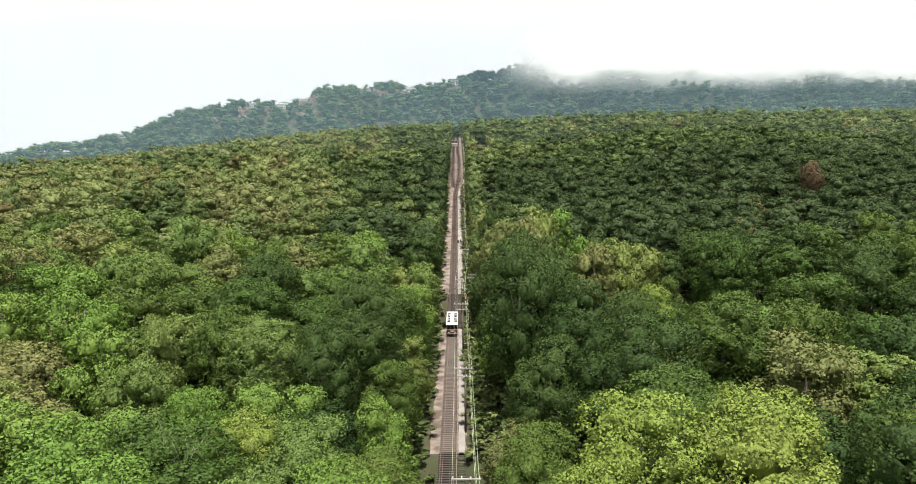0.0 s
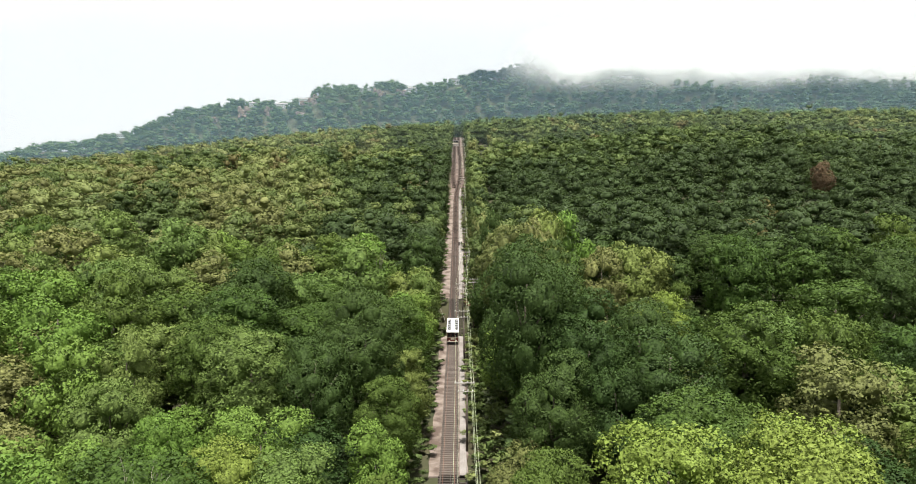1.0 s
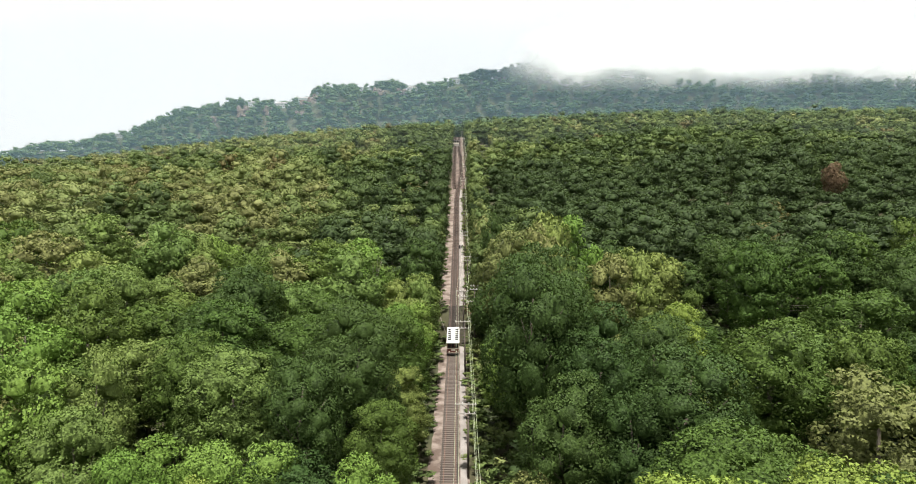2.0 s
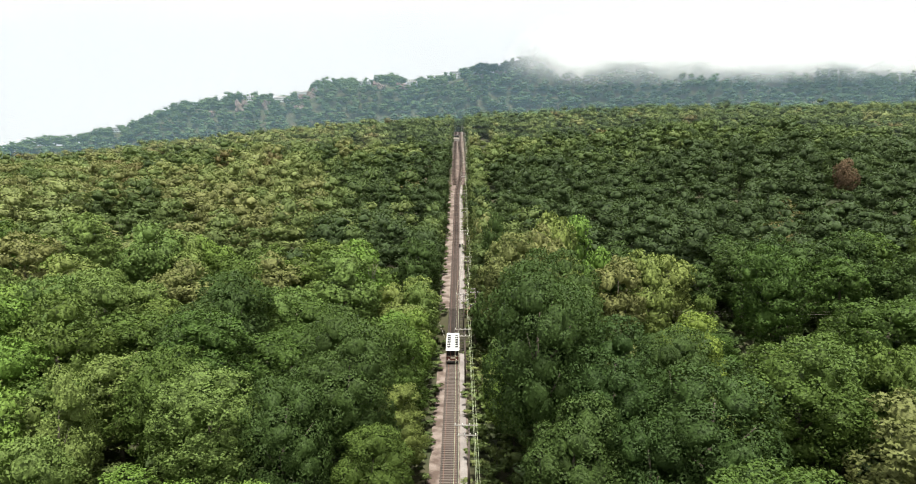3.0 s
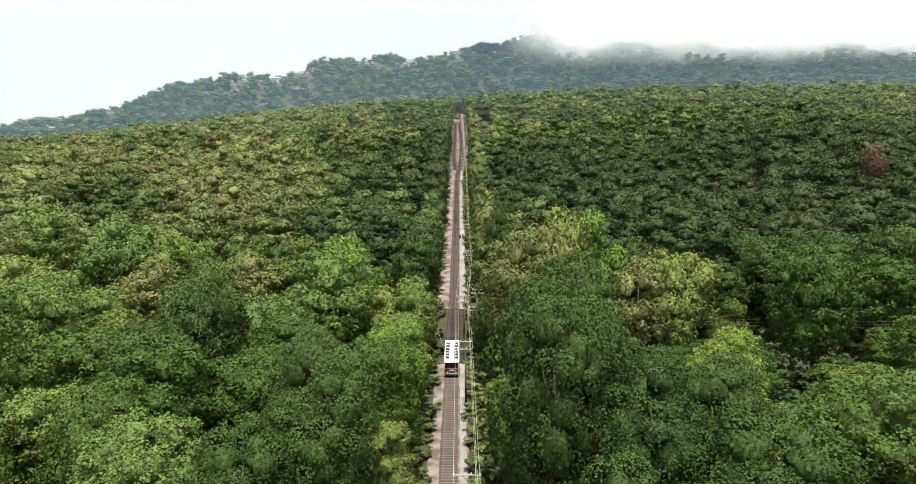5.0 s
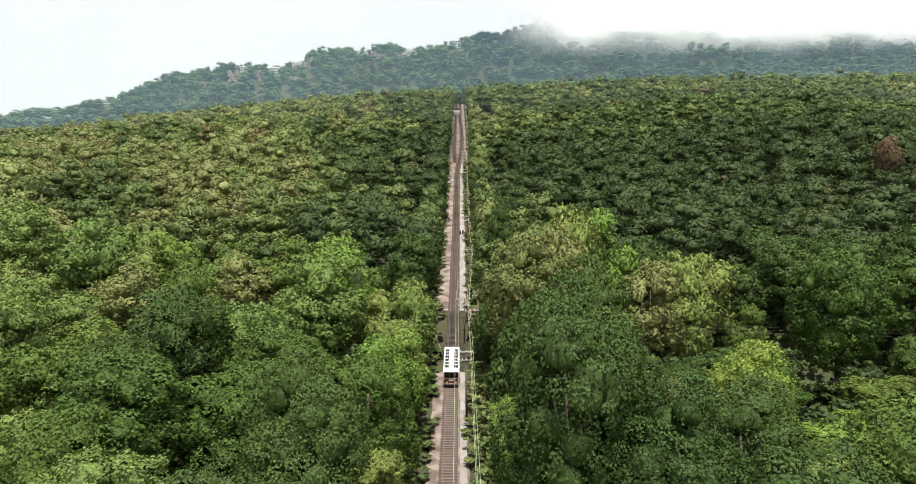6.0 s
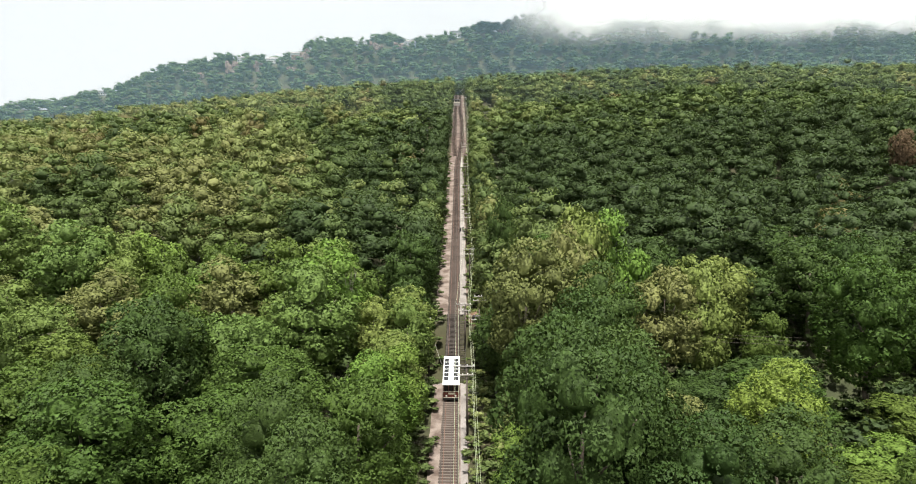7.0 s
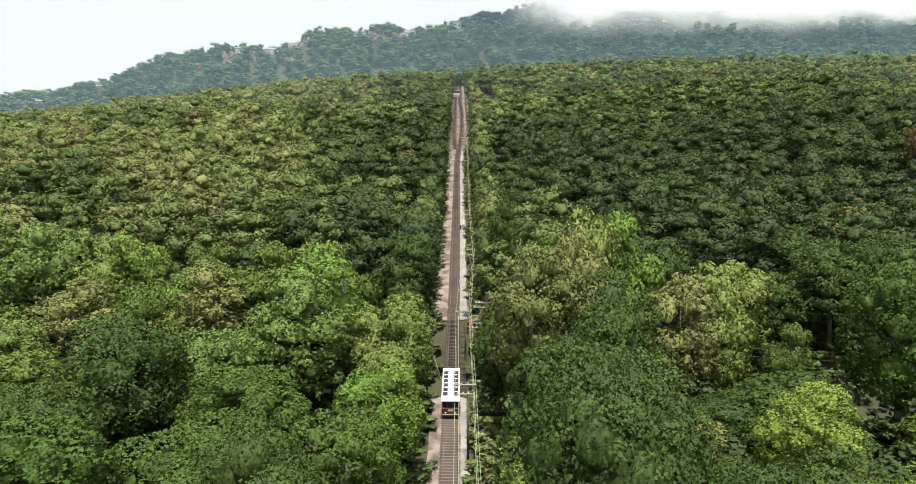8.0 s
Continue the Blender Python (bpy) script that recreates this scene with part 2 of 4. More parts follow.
def add_tube(bm, pts, radii, sides=6):
    """A tapered tube along points."""
    rings = []
    for i, p in enumerate(pts):
        p = Vector(p)
        d = Vector(pts[min(i + 1, len(pts) - 1)]) - Vector(pts[max(i - 1, 0)])
        q = d.to_track_quat("Z", "Y")
        rings.append([bm.verts.new(p + q @ Vector((math.cos(a) * radii[i], math.sin(a) * radii[i], 0))) for a in [2 * math.pi * k / sides for k in range(sides)]])
    for r0, r1 in zip(rings, rings[1:]):
        for k in range(sides):
            bm.faces.new((r0[k], r0[(k + 1) % sides], r1[(k + 1) % sides], r1[k]))
    bm.faces.new(rings[0][::-1])
    bm.faces.new(rings[-1])
    return bm


def tube(pts, radii, sides=6):
    return add_tube(bmesh.new(), pts, radii, sides)


# ---- lie of the land ----
def smooth(v, a, b):
    u = np.clip((np.asarray(v, float) - a) / (b - a), 0, 1)
    return u * u * (3 - 2 * u)


GRADE_Y = np.arange(-600.0, 3001.0, 2.0)
GRADE_Z = np.interp(GRADE_Y, [-600, -100, 0, 93, 125, 150, 179, 230, 286, 350, 430, 517, 600, 700, 850, 3000],
                    [-30, -8, 1, 11.4, 16.4, 20.4, 25.4, 37, 51.8, 72, 96, 121, 143, 160, 176, 190])
KERNEL = np.hanning(21) / np.hanning(21).sum()
GRADE_Z = np.convolve(np.pad(GRADE_Z, 10, mode="edge"), KERNEL, "valid")
TRACK_X = -1.4


def grade(y):
    """Height of the railway's bed along the line."""
    return np.interp(y, GRADE_Y, GRADE_Z)


def road_y(x):
    return 160.0 - 0.26 * np.asarray(x, float)


def waves(x, y, s):
    return (np.sin(x / 31 * s + 1.3) * np.cos(y / 37 * s + 0.4) + 0.6 * np.sin(x / 17 * s - y / 23 * s) + 0.4 * np.cos(x / 11 * s + y / 13 * s + 2)) / 2


def land_base(x, y):
    x, y = np.asarray(x, float), np.asarray(y, float)
    lateral = np.interp(x, [-3000, -700, -385, -160, 0, 174, 403, 900, 3000], [-230, -110, -44, -13, 0, 8, 10, 6, -30])
    off = smooth(np.abs(x - TRACK_X), 7, 18)
    z = grade(y) + lateral * smooth(y, 220, 600) * off
    z = z + off * 11 * np.exp(-((x - 160) / 90) ** 2 - ((y - 310) / 120) ** 2)
    z = z + off * 5 * np.exp(-((x + 120) / 60) ** 2 - ((y - 210) / 120) ** 2)
    z = z + waves(x, y, 1) * 1.6 * smooth(np.abs(x - TRACK_X), 7, 40)
    z = z + 1.0 * smooth(np.abs(x - TRACK_X), 6.5, 13) * (y < 700)
    ridge = np.interp(x, [-3000, -1500, -655, -521, -432, -342, -235, -128, 0, 103, 371, 655, 1500, 3000],
                      [40, 90, 172, 203, 222, 250, 255, 274, 281, 297, 292, 280, 240, 150])
    ridge = ridge + 5 * np.sin(x / 38) + 3 * np.sin(x / 17 + 1)
    k = smooth(y, 800 - 0.02 * x, 955) ** 0.9
    return z * (1 - k) + ridge * k


def land(x, y):
    """Ground height: the slope, the ravine under each bridge and the cutting of the road."""
    x, y = np.asarray(x, float), np.asarray(y, float)
    z = land_base(x, y)
    d = np.abs(y - road_y(x))
    drop = np.interp(np.abs(x), [0, 22, 70, 160, 260], [7.0, 6.5, 4.0, 2.5, 0.0])
    z = z - drop * (1 - smooth(d, 5.5, 15.0))
    z = z - 5.0 * (1 - smooth(np.abs(y - 74), 5, 13)) * (1 - smooth(np.abs(x), 30, 60))
    return z


def axis(stops):
    out = []
    for a, b, step in stops:
        out.extend(np.arange(a, b, step))
    out.append(stops[-1][1])
    return np.array(out)


gx = axis([(-4000, -900, 155), (-900, -300, 30), (-300, -60, 10), (-60, -12, 3), (-12, 12, 1.0), (12, 60, 3), (60, 300, 10), (300, 900, 30), (900, 4000, 155)])
gy = axis([(-1500, -100, 140), (-100, 40, 10), (40, 60, 2.5), (60, 90, 1.5), (90, 140, 3), (140, 184, 1.5), (184, 400, 5), (400, 1000, 15), (1000, 4500, 175)])
GX, GY = np.meshgrid(gx, gy)
GZ = land(GX, GY) - 0.2
nx, ny = len(gx), len(gy)
ii = np.arange(nx * ny).reshape(ny, nx)
quads = np.stack([ii[:-1, :-1], ii[:-1, 1:], ii[1:, 1:], ii[1:, :-1]], -1).reshape(-1, 4)
ground = new("ground", mesh_np("ground", np.stack([GX, GY, GZ], -1).reshape(-1, 3), quads, MAT_SOIL, True))
tagged(ground, "brown leaf-littered forest floor on a mountain slope", "ground", kind="structure")


# ---- strips that follow the grade ----
def strip(y0, y1, step, xa, xb, up, thick, bend=lambda y: 0.0, wobble=0.0):
    ys = np.arange(y0, y1 + step * 0.5, step)
    rng = np.random.default_rng(int(y0 * 7 + xa * 31) % 9999)
    wa, wb = rng.normal(0, wobble, len(ys)), rng.normal(0, wobble, len(ys))
    v, q = [], []
    for i, y in enumerate(ys):
        z = float(grade(y)) + up
        a, b = xa + bend(y) + wa[i], xb + bend(y) + wb[i]
        v += [(a, y, z), (b, y, z), (b, y, z - thick), (a, y, z - thick)]
        if i:
            o, p = 4 * (i - 1), 4 * i
            q += [(o, o + 1, p + 1, p), (o + 1, o + 2, p + 2, p + 1), (o + 2, o + 3, p + 3, p + 2), (o + 3, o, p, p + 3)]
    e = 4 * (len(ys) - 1)
    q += [(0, 3, 2, 1), (e, e + 1, e + 2, e + 3)]
    return v, q


def loop_right(y):
    """Sideways shift of the main line in the passing loop."""
    return float(2.4 * smooth(y, 320, 395) - 1.2 * smooth(y, 440, 500))


def loop_left(y):
    return float(-1.9 * smooth(y, 320, 385))


BRIDGE = (148.0, 179.0)
LOWER = (60.0, 87.0)
for a, b, left, right in ((-70, LOWER[0], -4.0, 1.3), (LOWER[1], BRIDGE[0], -4.2, 1.2), (BRIDGE[1], 345, -5.4, 1.6)):
    v, q = strip(a, b, 2.0, left, right, 0.0, 0.6, wobble=0.12)
    tagged(new("trackbed", mesh_np("trackbed", v, q, MAT_BALLAST)), "pale brown stony railway bed with rusty stains", "trackbed", kind="structure")
v, q = strip(345, 720, 3.0, -4.7, 3.2, 0.0, 0.6, wobble=0.3)
tagged(new("trackbed", mesh_np("trackbed", v, q, MAT_BROWNBED)), "brown stony bed of the passing loop", "trackbed", kind="structure")
for a, b, bend in ((-70, LOWER[0], loop_right), (LOWER[1], BRIDGE[0], loop_right), (BRIDGE[1], 720, loop_right), (352, 640, loop_left)):
    v, q = strip(a, b, 2.0, TRACK_X - 1.2, TRACK_X + 1.2, 0.19, 0.4, bend, 0.05)
    tagged(new("track_ballast", mesh_np("track_ballast", v, q, MAT_CINDER)), "dark brown cinder ballast between the ties", "trackbed", kind="structure")

for a, b, x0, x1 in ((LOWER[1], 148, 0.05, 0.95), (179, 350, -0.05, 1.35)):
    v, q = strip(a, b, 2.0, x0, x1, 0.12, 0.3)
    tagged(new("concrete_walkway", mesh_np("concrete_walkway", v, q, MAT_CONCRETE)), "pale concrete walkway beside the rails", "walkway", kind="structure")


def railway(name, y0, y1, bend, label):
    line = thing(name, Matrix.Identity(4), label, "railway track")
    for s in (-0.76, 0.76):
        v, q = strip(y0, y1, 3.0, TRACK_X + s - 0.04, TRACK_X + s + 0.04, 0.36, 0.15, bend)
        part("rail", mesh_np("rail", v, q, MAT_RAIL), None, line, "rusty steel rail")
    for s in (-1.08, 1.08):
        v, q = strip(y0, y1, 3.0, TRACK_X + s - 0.07, TRACK_X + s + 0.07, 0.29, 0.12, bend)
        part("guard_timber", mesh_np("guard_timber", v, q, MAT_DARKTIE), None, line, "dark guard timber on the tie ends")
    return line


main_line = railway("railway_track", -70, 720, loop_right, "straight steep single railway track with worn timber ties")
side_line = railway("railway_track", 348, 640, loop_left, "second track of the passing loop, half hidden by trees")
v, q = strip(-70, 720, 4.0, TRACK_X - 0.03 + 0.22, TRACK_X + 0.03 + 0.22, 0.40, 0.05, loop_right)
tagged(new("haulage_cable", mesh_np("haulage_cable", v, q, MAT_CABLE)), "dark greased haulage cable between the rails", "cable")



# ---- bridges ----
def bridge(y0, y1, label, posts):
    slope = math.atan2(float(grade(y1) - grade(y0)), y1 - y0)
    ln = math.hypot(y1 - y0, float(grade(y1) - grade(y0)))
    b = thing("railway_bridge", pose(TRACK_X, y0, float(grade(y0)), math.degrees(slope)), label, "bridge")
    for s in (-0.8, 0.8):
        bm = box(s, ln / 2, -0.55, 0.06, ln, 1.1)
        add_box(bm, s, ln / 2, 0.03, 0.36, ln, 0.05)
        add_box(bm, s, ln / 2, -1.12, 0.36, ln, 0.05)
        k = 1.5
        while k < ln:
            add_box(bm, s, k, -0.55, 0.30, 0.04, 1.04)
            k += 2.0
        part("girder", bm, MAT_STEEL, b, "riveted dark steel girder")
    for i in range(int(ln / 4)):
        part("cross_brace", box(0, 2 + i * 4, -0.6, 1.5, 0.12, 0.12), MAT_STEEL, b)
    for k in posts:
        base = float(land(TRACK_X, y0 + k)) - float(grade(y0 + k))
        for s in (-0.9, 0.9):
            bm = bmesh.new()
            add_box(bm, s, k, (base - 1.5) / 2 - 0.6, 0.35, 0.35, abs(base) + 0.6, 0.03)
            part("bent_post", bm, MAT_STEEL, b)
        part("bent_cap", box(0, k, -1.35, 2.8, 0.4, 0.4, bevel=0.03), MAT_STEEL, b)
    for k, s in ((-0.6, -1), (ln + 0.6, 1)):
        bm = box(0, k, -3.2, 4.6, 1.2, 5.8, bevel=0.08)
        add_box(bm, 0, k + s * 0.2, -0.22, 3.6, 0.8, 0.36)
        part("abutment", bm, MAT_CONCRETE, b, "stained concrete abutment")
    n = int(ln / 0.33)
    for i in range(n):
        part("walk_plank", box(1.85, 0.2 + i * ln / n, 0.2, 0.9, 0.24, 0.05), MAT_DARKTIE, b) if i % 3 == 0 else None
    for i in range(int(ln / 2.4) + 1):
        part("rail_post", box(2.32, i * 2.4, 0.7, 0.06, 0.06, 1.1), MAT_STEEL, b)
    for h in (0.75, 1.22):
        part("handrail", box(2.32, ln / 2, h, 0.05, ln, 0.05), MAT_STEEL, b)
    return b


bridge(*BRIDGE, "dark steel girder railway bridge over the road", (9, 21))
bridge(*LOWER, "dark timber-decked railway trestle over a gully", (9, 18))

# ---- the road below the bridge ----
rx = np.arange(-160, 161, 4.0)
v, q = [], []
for i, x in enumerate(rx):
    for s in (-3.4, 3.4):
        y = float(road_y(x)) + s
        v.append((x + 0.25 * s, y, float(land(x, float(road_y(x)))) + 0.02))
    for s in (3.4, -3.4):
        y = float(road_y(x)) + s
        v.append((x + 0.25 * s, y, float(land(x, float(road_y(x)))) - 0.5))
    if i:
        o, p = 4 * (i - 1), 4 * i
        q += [(o + k, o + (k + 1) % 4, p + (k + 1) % 4, p + k) for k in range(4)]
tagged(new("road", mesh_np("road", v, q, MAT_ASPHALT)), "shaded narrow asphalt road in a cutting under the trees", "road", kind="structure")


# ---- poles and wires ----
def utility_pole(x, y, height, arms, label, base=None, lean=0.0, arm_turn=0.0, double=False):
    z0 = float(grade(y)) - 0.1 if base is None else base
    p = thing("utility_pole", pose(x, y, z0, 0, lean, 0), label, "utility pole", "poles along the railway")
    part("pole", tube([(0, 0, 0), (0, 0, height * 0.5), (0, 0, height)], [0.17, 0.14, 0.11], 8), MAT_POLE, p, smooth=True)
    for off, h, w in arms:
        m = pose(0, 0, 0, 0, 0, arm_turn)
        a = part("crossarm", box(off, -0.16, h, w, 0.10, 0.13, bevel=0.012, m=m), MAT_ARM, p, "weathered grey timber crossarm")
        n = 4
        for k in range(n):
            xx = off - w / 2 + 0.15 + k * (w - 0.3) / (n - 1)
            part("insulator", tube([m @ Vector((xx, -0.16, h + 0.06)), m @ Vector((xx, -0.16, h + 0.14)), m @ Vector((xx, -0.16, h + 0.2)), m @ Vector((xx, -0.16, h + 0.26))], [0.035, 0.06, 0.06, 0.03], 6), MAT_INSUL, a)
        for s in (-1, 1):
            bm = tube([m @ Vector((0.0, -0.12, h - 0.65)), m @ Vector((off * 0.5 + s * w * 0.26, -0.12, h - 0.05))], [0.025, 0.025], 4)
            part("arm_brace", bm, MAT_STEEL, p)
    return p


POLES = [(1.0, 26, 10.0), (1.0, 60, 10.0), (1.05, 94, 9.9), (1.0, 130, 10.6), (0.9, 160.5, 9.0), (2.3, 196, 9.4), (2.0, 232, 9.0), (2.1, 266, 9.2), (2.2, 301, 9.0), (2.3, 336, 9.0), (3.5, 376, 9.0), (3.6, 420, 9.0), (3.6, 466, 9.0), (3.4, 508, 9.0), (3.2, 560, 9.0)]
for i, (x, y, h) in enumerate(POLES):
    utility_pole(x, y, h, [(-0.35, h - 0.15, 2.9), (-0.2, h - 1.35, 2.3)], "tall dark timber utility pole with two grey crossarms beside the track", lean=(-0.6, 0.4, 0.2)[i % 3])


def span(a, b, sag, n=10):
    a, b = Vector(a), Vector(b)
    return [tuple(a.lerp(b, k / n) - Vector((0, 0, 4 * sag * (k / n) * (1 - k / n)))) for k in range(n + 1)]


def wire(name, pts, radius, mat, label):
    return tagged(new(name, finish(tube(pts, [radius] * len(pts), 4), name, mat, True)), label, "wire")


for k, (off, drop) in enumerate(((-1.65, -0.02), (0.55, -0.02), (0.95, -0.02), (-1.2, -1.22), (0.75, -1.22))):
    pts = []
    for (x0, y0, h0), (x1, y1, h1) in zip(POLES, POLES[1:]):
        seg = span((x0 + off, y0 - 0.16, float(grade(y0)) + h0 + 0.1 + drop), (x1 + off, y1 - 0.16, float(grade(y1)) + h1 + 0.1 + drop), 0.45)
        pts += seg if not pts else seg[1:]
    wire("overhead_wire", pts, 0.016, MAT_WIRE, "thin weathered green overhead wire along the railway")

# taller pole with a platform near the upper end of the bridge
tall = utility_pole(3.6, 163.0, 12.5, [(0.1, 12.3, 2.2), (0.1, 11.5, 2.6), (-0.6, 8.6, 2.6)], "grey timber pole with three crossarms and a small platform", base=float(land(3.6, 163)) + 4.0)
part("platform", box(-0.7, 0, 7.9, 1.6, 0.7, 0.12, bevel=0.01), MAT_ARM, tall, "small grey timber platform")
for s in (-0.35, 0.35):
    part("transformer", tube([(-0.7 + s, 0, 7.96), (-0.7 + s, 0, 8.0), (-0.7 + s, 0, 8.7), (-0.7 + s, 0, 8.76)], [0.2, 0.24, 0.24, 0.15], 10), MAT_STEEL, tall, smooth=True)

# road line that crosses the railway
ROADPOLES = [(-52.0, 166.0, 27.6), (-5.4, 152.6, 29.4), (1.4, 150.8, 29.6), (72.0, 129.5, 30.2), (120.0, 115.0, 31.0)]
for x, y, z in (ROADPOLES[0], ROADPOLES[1], ROADPOLES[3], ROADPOLES[4]):
    base = float(land(x, y))
    p = thing("utility_pole", pose(x, y, base), "dark timber pole with white insulators beside the road", "utility pole", "poles along the road")
    h = z - base + 0.5
    part("pole", tube([(0, 0, -0.2), (0, 0, h * 0.6), (0, 0, h)], [0.18, 0.14, 0.11], 8), MAT_POLE, p, smooth=True)
    for hh in (-0.35, 0.25):
        a = part("crossarm", box(0, -0.14, z - base + hh, 0.10, 2.3, 0.12, bevel=0.01), MAT_ARM, p, "weathered grey timber crossarm")
        for s in (-1.0, -0.4, 0.4, 1.0):
            for e in (-0.28, 0.28):
                part("insulator", tube([(e * 0.3, s, z - base + hh + 0.06), (e, s, z - base + hh + 0.08), (e * 1.5, s, z - base + hh + 0.06)], [0.05, 0.10, 0.06], 6), MAT_INSUL, a)
for s, hh in ((-1.0, -0.35), (0.2, 0.0), (1.0, 0.35)):
    pts = []
    for a, b in zip(ROADPOLES, ROADPOLES[1:]):
        seg = span((a[0], a[1] + s, a[2] + hh), (b[0], b[1] + s, b[2] + hh), 0.15 if b[0] - a[0] < 10 else 0.7)
        pts += seg if not pts else seg[1:]
    wire("overhead_wire", pts, 0.010, MAT_TIE, "pale overhead wire across the railway along the road")
wire("guy_wire", [(-5.4, 152.6, 28.8), (-1.9, 146.0, float(grade(146)) + 0.3)], 0.022, MAT_ARM, "slanting pale guy wire from a pole")


# ---- incline car ----
def incline_car(y, x):
    slope = math.degrees(math.atan2(float(grade(y + 10) - grade(y)), 10))
    L, W = 10.4, 2.44
    c = thing("incline_car", pose(x, y, float(grade(y)) + 0.36, slope), "maroon incline railway car with a white windowed roof", "railway car")
    bm = box(0, L / 2, 1.05, W - 0.1, L - 0.3, 1.0, bevel=0.06)
    part("body", bm, MAT_MAROON, c, "maroon painted lower body")
    part("floor_frame", box(0, L / 2, 0.42, W - 0.3, L - 0.2, 0.26), MAT_STEEL, c)
    n = 7
    for s in (-1, 1):
        for i in range(n + 1):
            part("window_post", box(s * (W / 2 - 0.09), 0.2 + i * (L - 0.4) / n, 2.1, 0.08, 0.14, 1.1), MAT_MAROON, c)
        for i in range(n):
            part("side_window", box(s * (W / 2 - 0.10), 0.2 + (i + 0.5) * (L - 0.4) / n, 2.1, 0.03, (L - 0.4) / n - 0.14, 1.04), MAT_GLASS, c)
    for yy in (0.16, L - 0.16):
        for i in range(4):
            part("end_post", box(-W / 2 + 0.12 + i * (W - 0.24) / 3, yy, 2.1, 0.1, 0.1, 1.1), MAT_MAROON, c)
        for i in range(3):
            part("end_window", box(-W / 2 + 0.12 + (i + 0.5) * (W - 0.24) / 3, yy, 2.12, (W - 0.24) / 3 - 0.1, 0.03, 1.0), MAT_GLASS, c)
    part("end_panel", box(0, 0.12, 1.05, W - 0.14, 0.06, 0.9, bevel=0.015), MAT_MAROON, c)
    part("trim_band", box(0, 0.075, 1.53, W - 0.1, 0.05, 0.07), MAT_TRIM, c, "thin cream trim band")
    part("sign_board", box(0, 0.09, 1.2, 0.8, 0.03, 0.3), MAT_TRIM, c)
    for s in (-0.72, 0.72):
        h = part("headlight", tube([(s, 0.10, 0.85), (s, 0.02, 0.85), (s, -0.03, 0.85)], [0.16, 0.17, 0.14], 12), MAT_STEEL, c)
        part("lens", tube([(s, -0.031, 0.85), (s, -0.05, 0.85)], [0.13, 0.08], 12), MAT_LENS, h)
    part("buffer_beam", box(0, 0.0, 0.42, W - 0.2, 0.22, 0.3, bevel=0.02), MAT_STEEL, c)
    part("step_rail", box(0, -0.04, 0.62, W - 0.1, 0.06, 0.06), MAT_TRIM, c)
    for s in (-0.76, 0.76):
        for yy in (1.6, 3.0, L - 3.0, L - 1.6):
            part("wheel", tube([(s - 0.06, yy, 0.3), (s + 0.06, yy, 0.3)], [0.32, 0.32], 14), MAT_STEEL, c)
    bm = bmesh.new()
    # roof frame: side rails, centre ribs and cross bars round the skylights
    for s in (-1, 1):
        add_box(bm, s * (W / 2 - 0.02), L / 2, 2.74, 0.22, L + 0.3, 0.16, bevel=0.03)
        add_box(bm, s * 0.38, L / 2, 2.80, 0.08, L - 0.2, 0.14, bevel=0.02)
        for i in range(7):
            add_box(bm, s * 0.77, 1.25 + i * 1.38, 2.77, 0.76, 0.15, 0.13)
    add_box(bm, 0, 0.42, 2.75, W + 0.16, 1.15, 0.15, bevel=0.04)
    add_box(bm, 0, L - 0.3, 2.75, W + 0.16, 0.8, 0.15, bevel=0.04)
    roof = part("roof", bm, MAT_ROOFWHITE, c, "white painted roof frame")
    bm = box(0, L / 2 - 0.1, 2.86, 0.68, L - 1.6, 0.10, bevel=0.03)
    for i in range(14):
        add_box(bm, 0, 1.1 + i * 0.6, 2.92, 0.68, 0.08, 0.05)
    part("roof_walk", bm, MAT_ROOFGREY, roof, "pale grey ribbed panel along the roof")
    for s in (-1, 1):
        for i in range(6):
            part("skylight", box(s * 0.77, 1.94 + i * 1.38, 2.80, 0.72, 1.22, 0.04), MAT_GLASS, roof, "dark tinted skylight")
    return c


incline_car(140.6, TRACK_X)


# ---- small building by the upper end of the loop ----
def shelter(x, y, z):
    s = thing("trackside_shelter", pose(x, y, z), "cream trackside shelter with dark openings above the loop", "building")
    part("base", box(0, 0, 0.9, 6.2, 3.0, 2.0, bevel=0.05), MAT_CONCRETE, s, "pale concrete base")
    bm = box(0, 0, 2.35, 6.0, 2.6, 0.9)
    for i in range(4):
        add_box(bm, -2.9 + i * 1.93, 0, 3.6, 0.22, 2.6, 1.6)
    part("wall", bm, MAT_TRIM, s)
    part("opening", box(0, 0.1, 3.55, 5.6, 2.3, 1.5), MAT_GLASS, s)
    part("roof", box(0, 0, 4.6, 6.8, 3.4, 0.35, bevel=0.05), MAT_SHINGLE, s)
    return s


shelter(-3.2, 521, float(land(-3.2, 521)))


def signal_box(x, y, w, h):
    o = thing("signal_box", pose(x, y, float(grade(y)) + 0.1), "small dark metal equipment box on the concrete walkway", "equipment box", "boxes on the walkway")
    part("cabinet", box(0, 0, h / 2 + 0.15, w, 0.4, h, bevel=0.03), MAT_STEEL, o)
    part("lid", box(0, 0, h + 0.18, w + 0.08, 0.48, 0.06, bevel=0.01), MAT_STEEL, o)
    for k in (-1, 1):
        part("foot", box(k * w * 0.35, 0, 0.08, 0.08, 0.3, 0.16), MAT_STEEL, o)


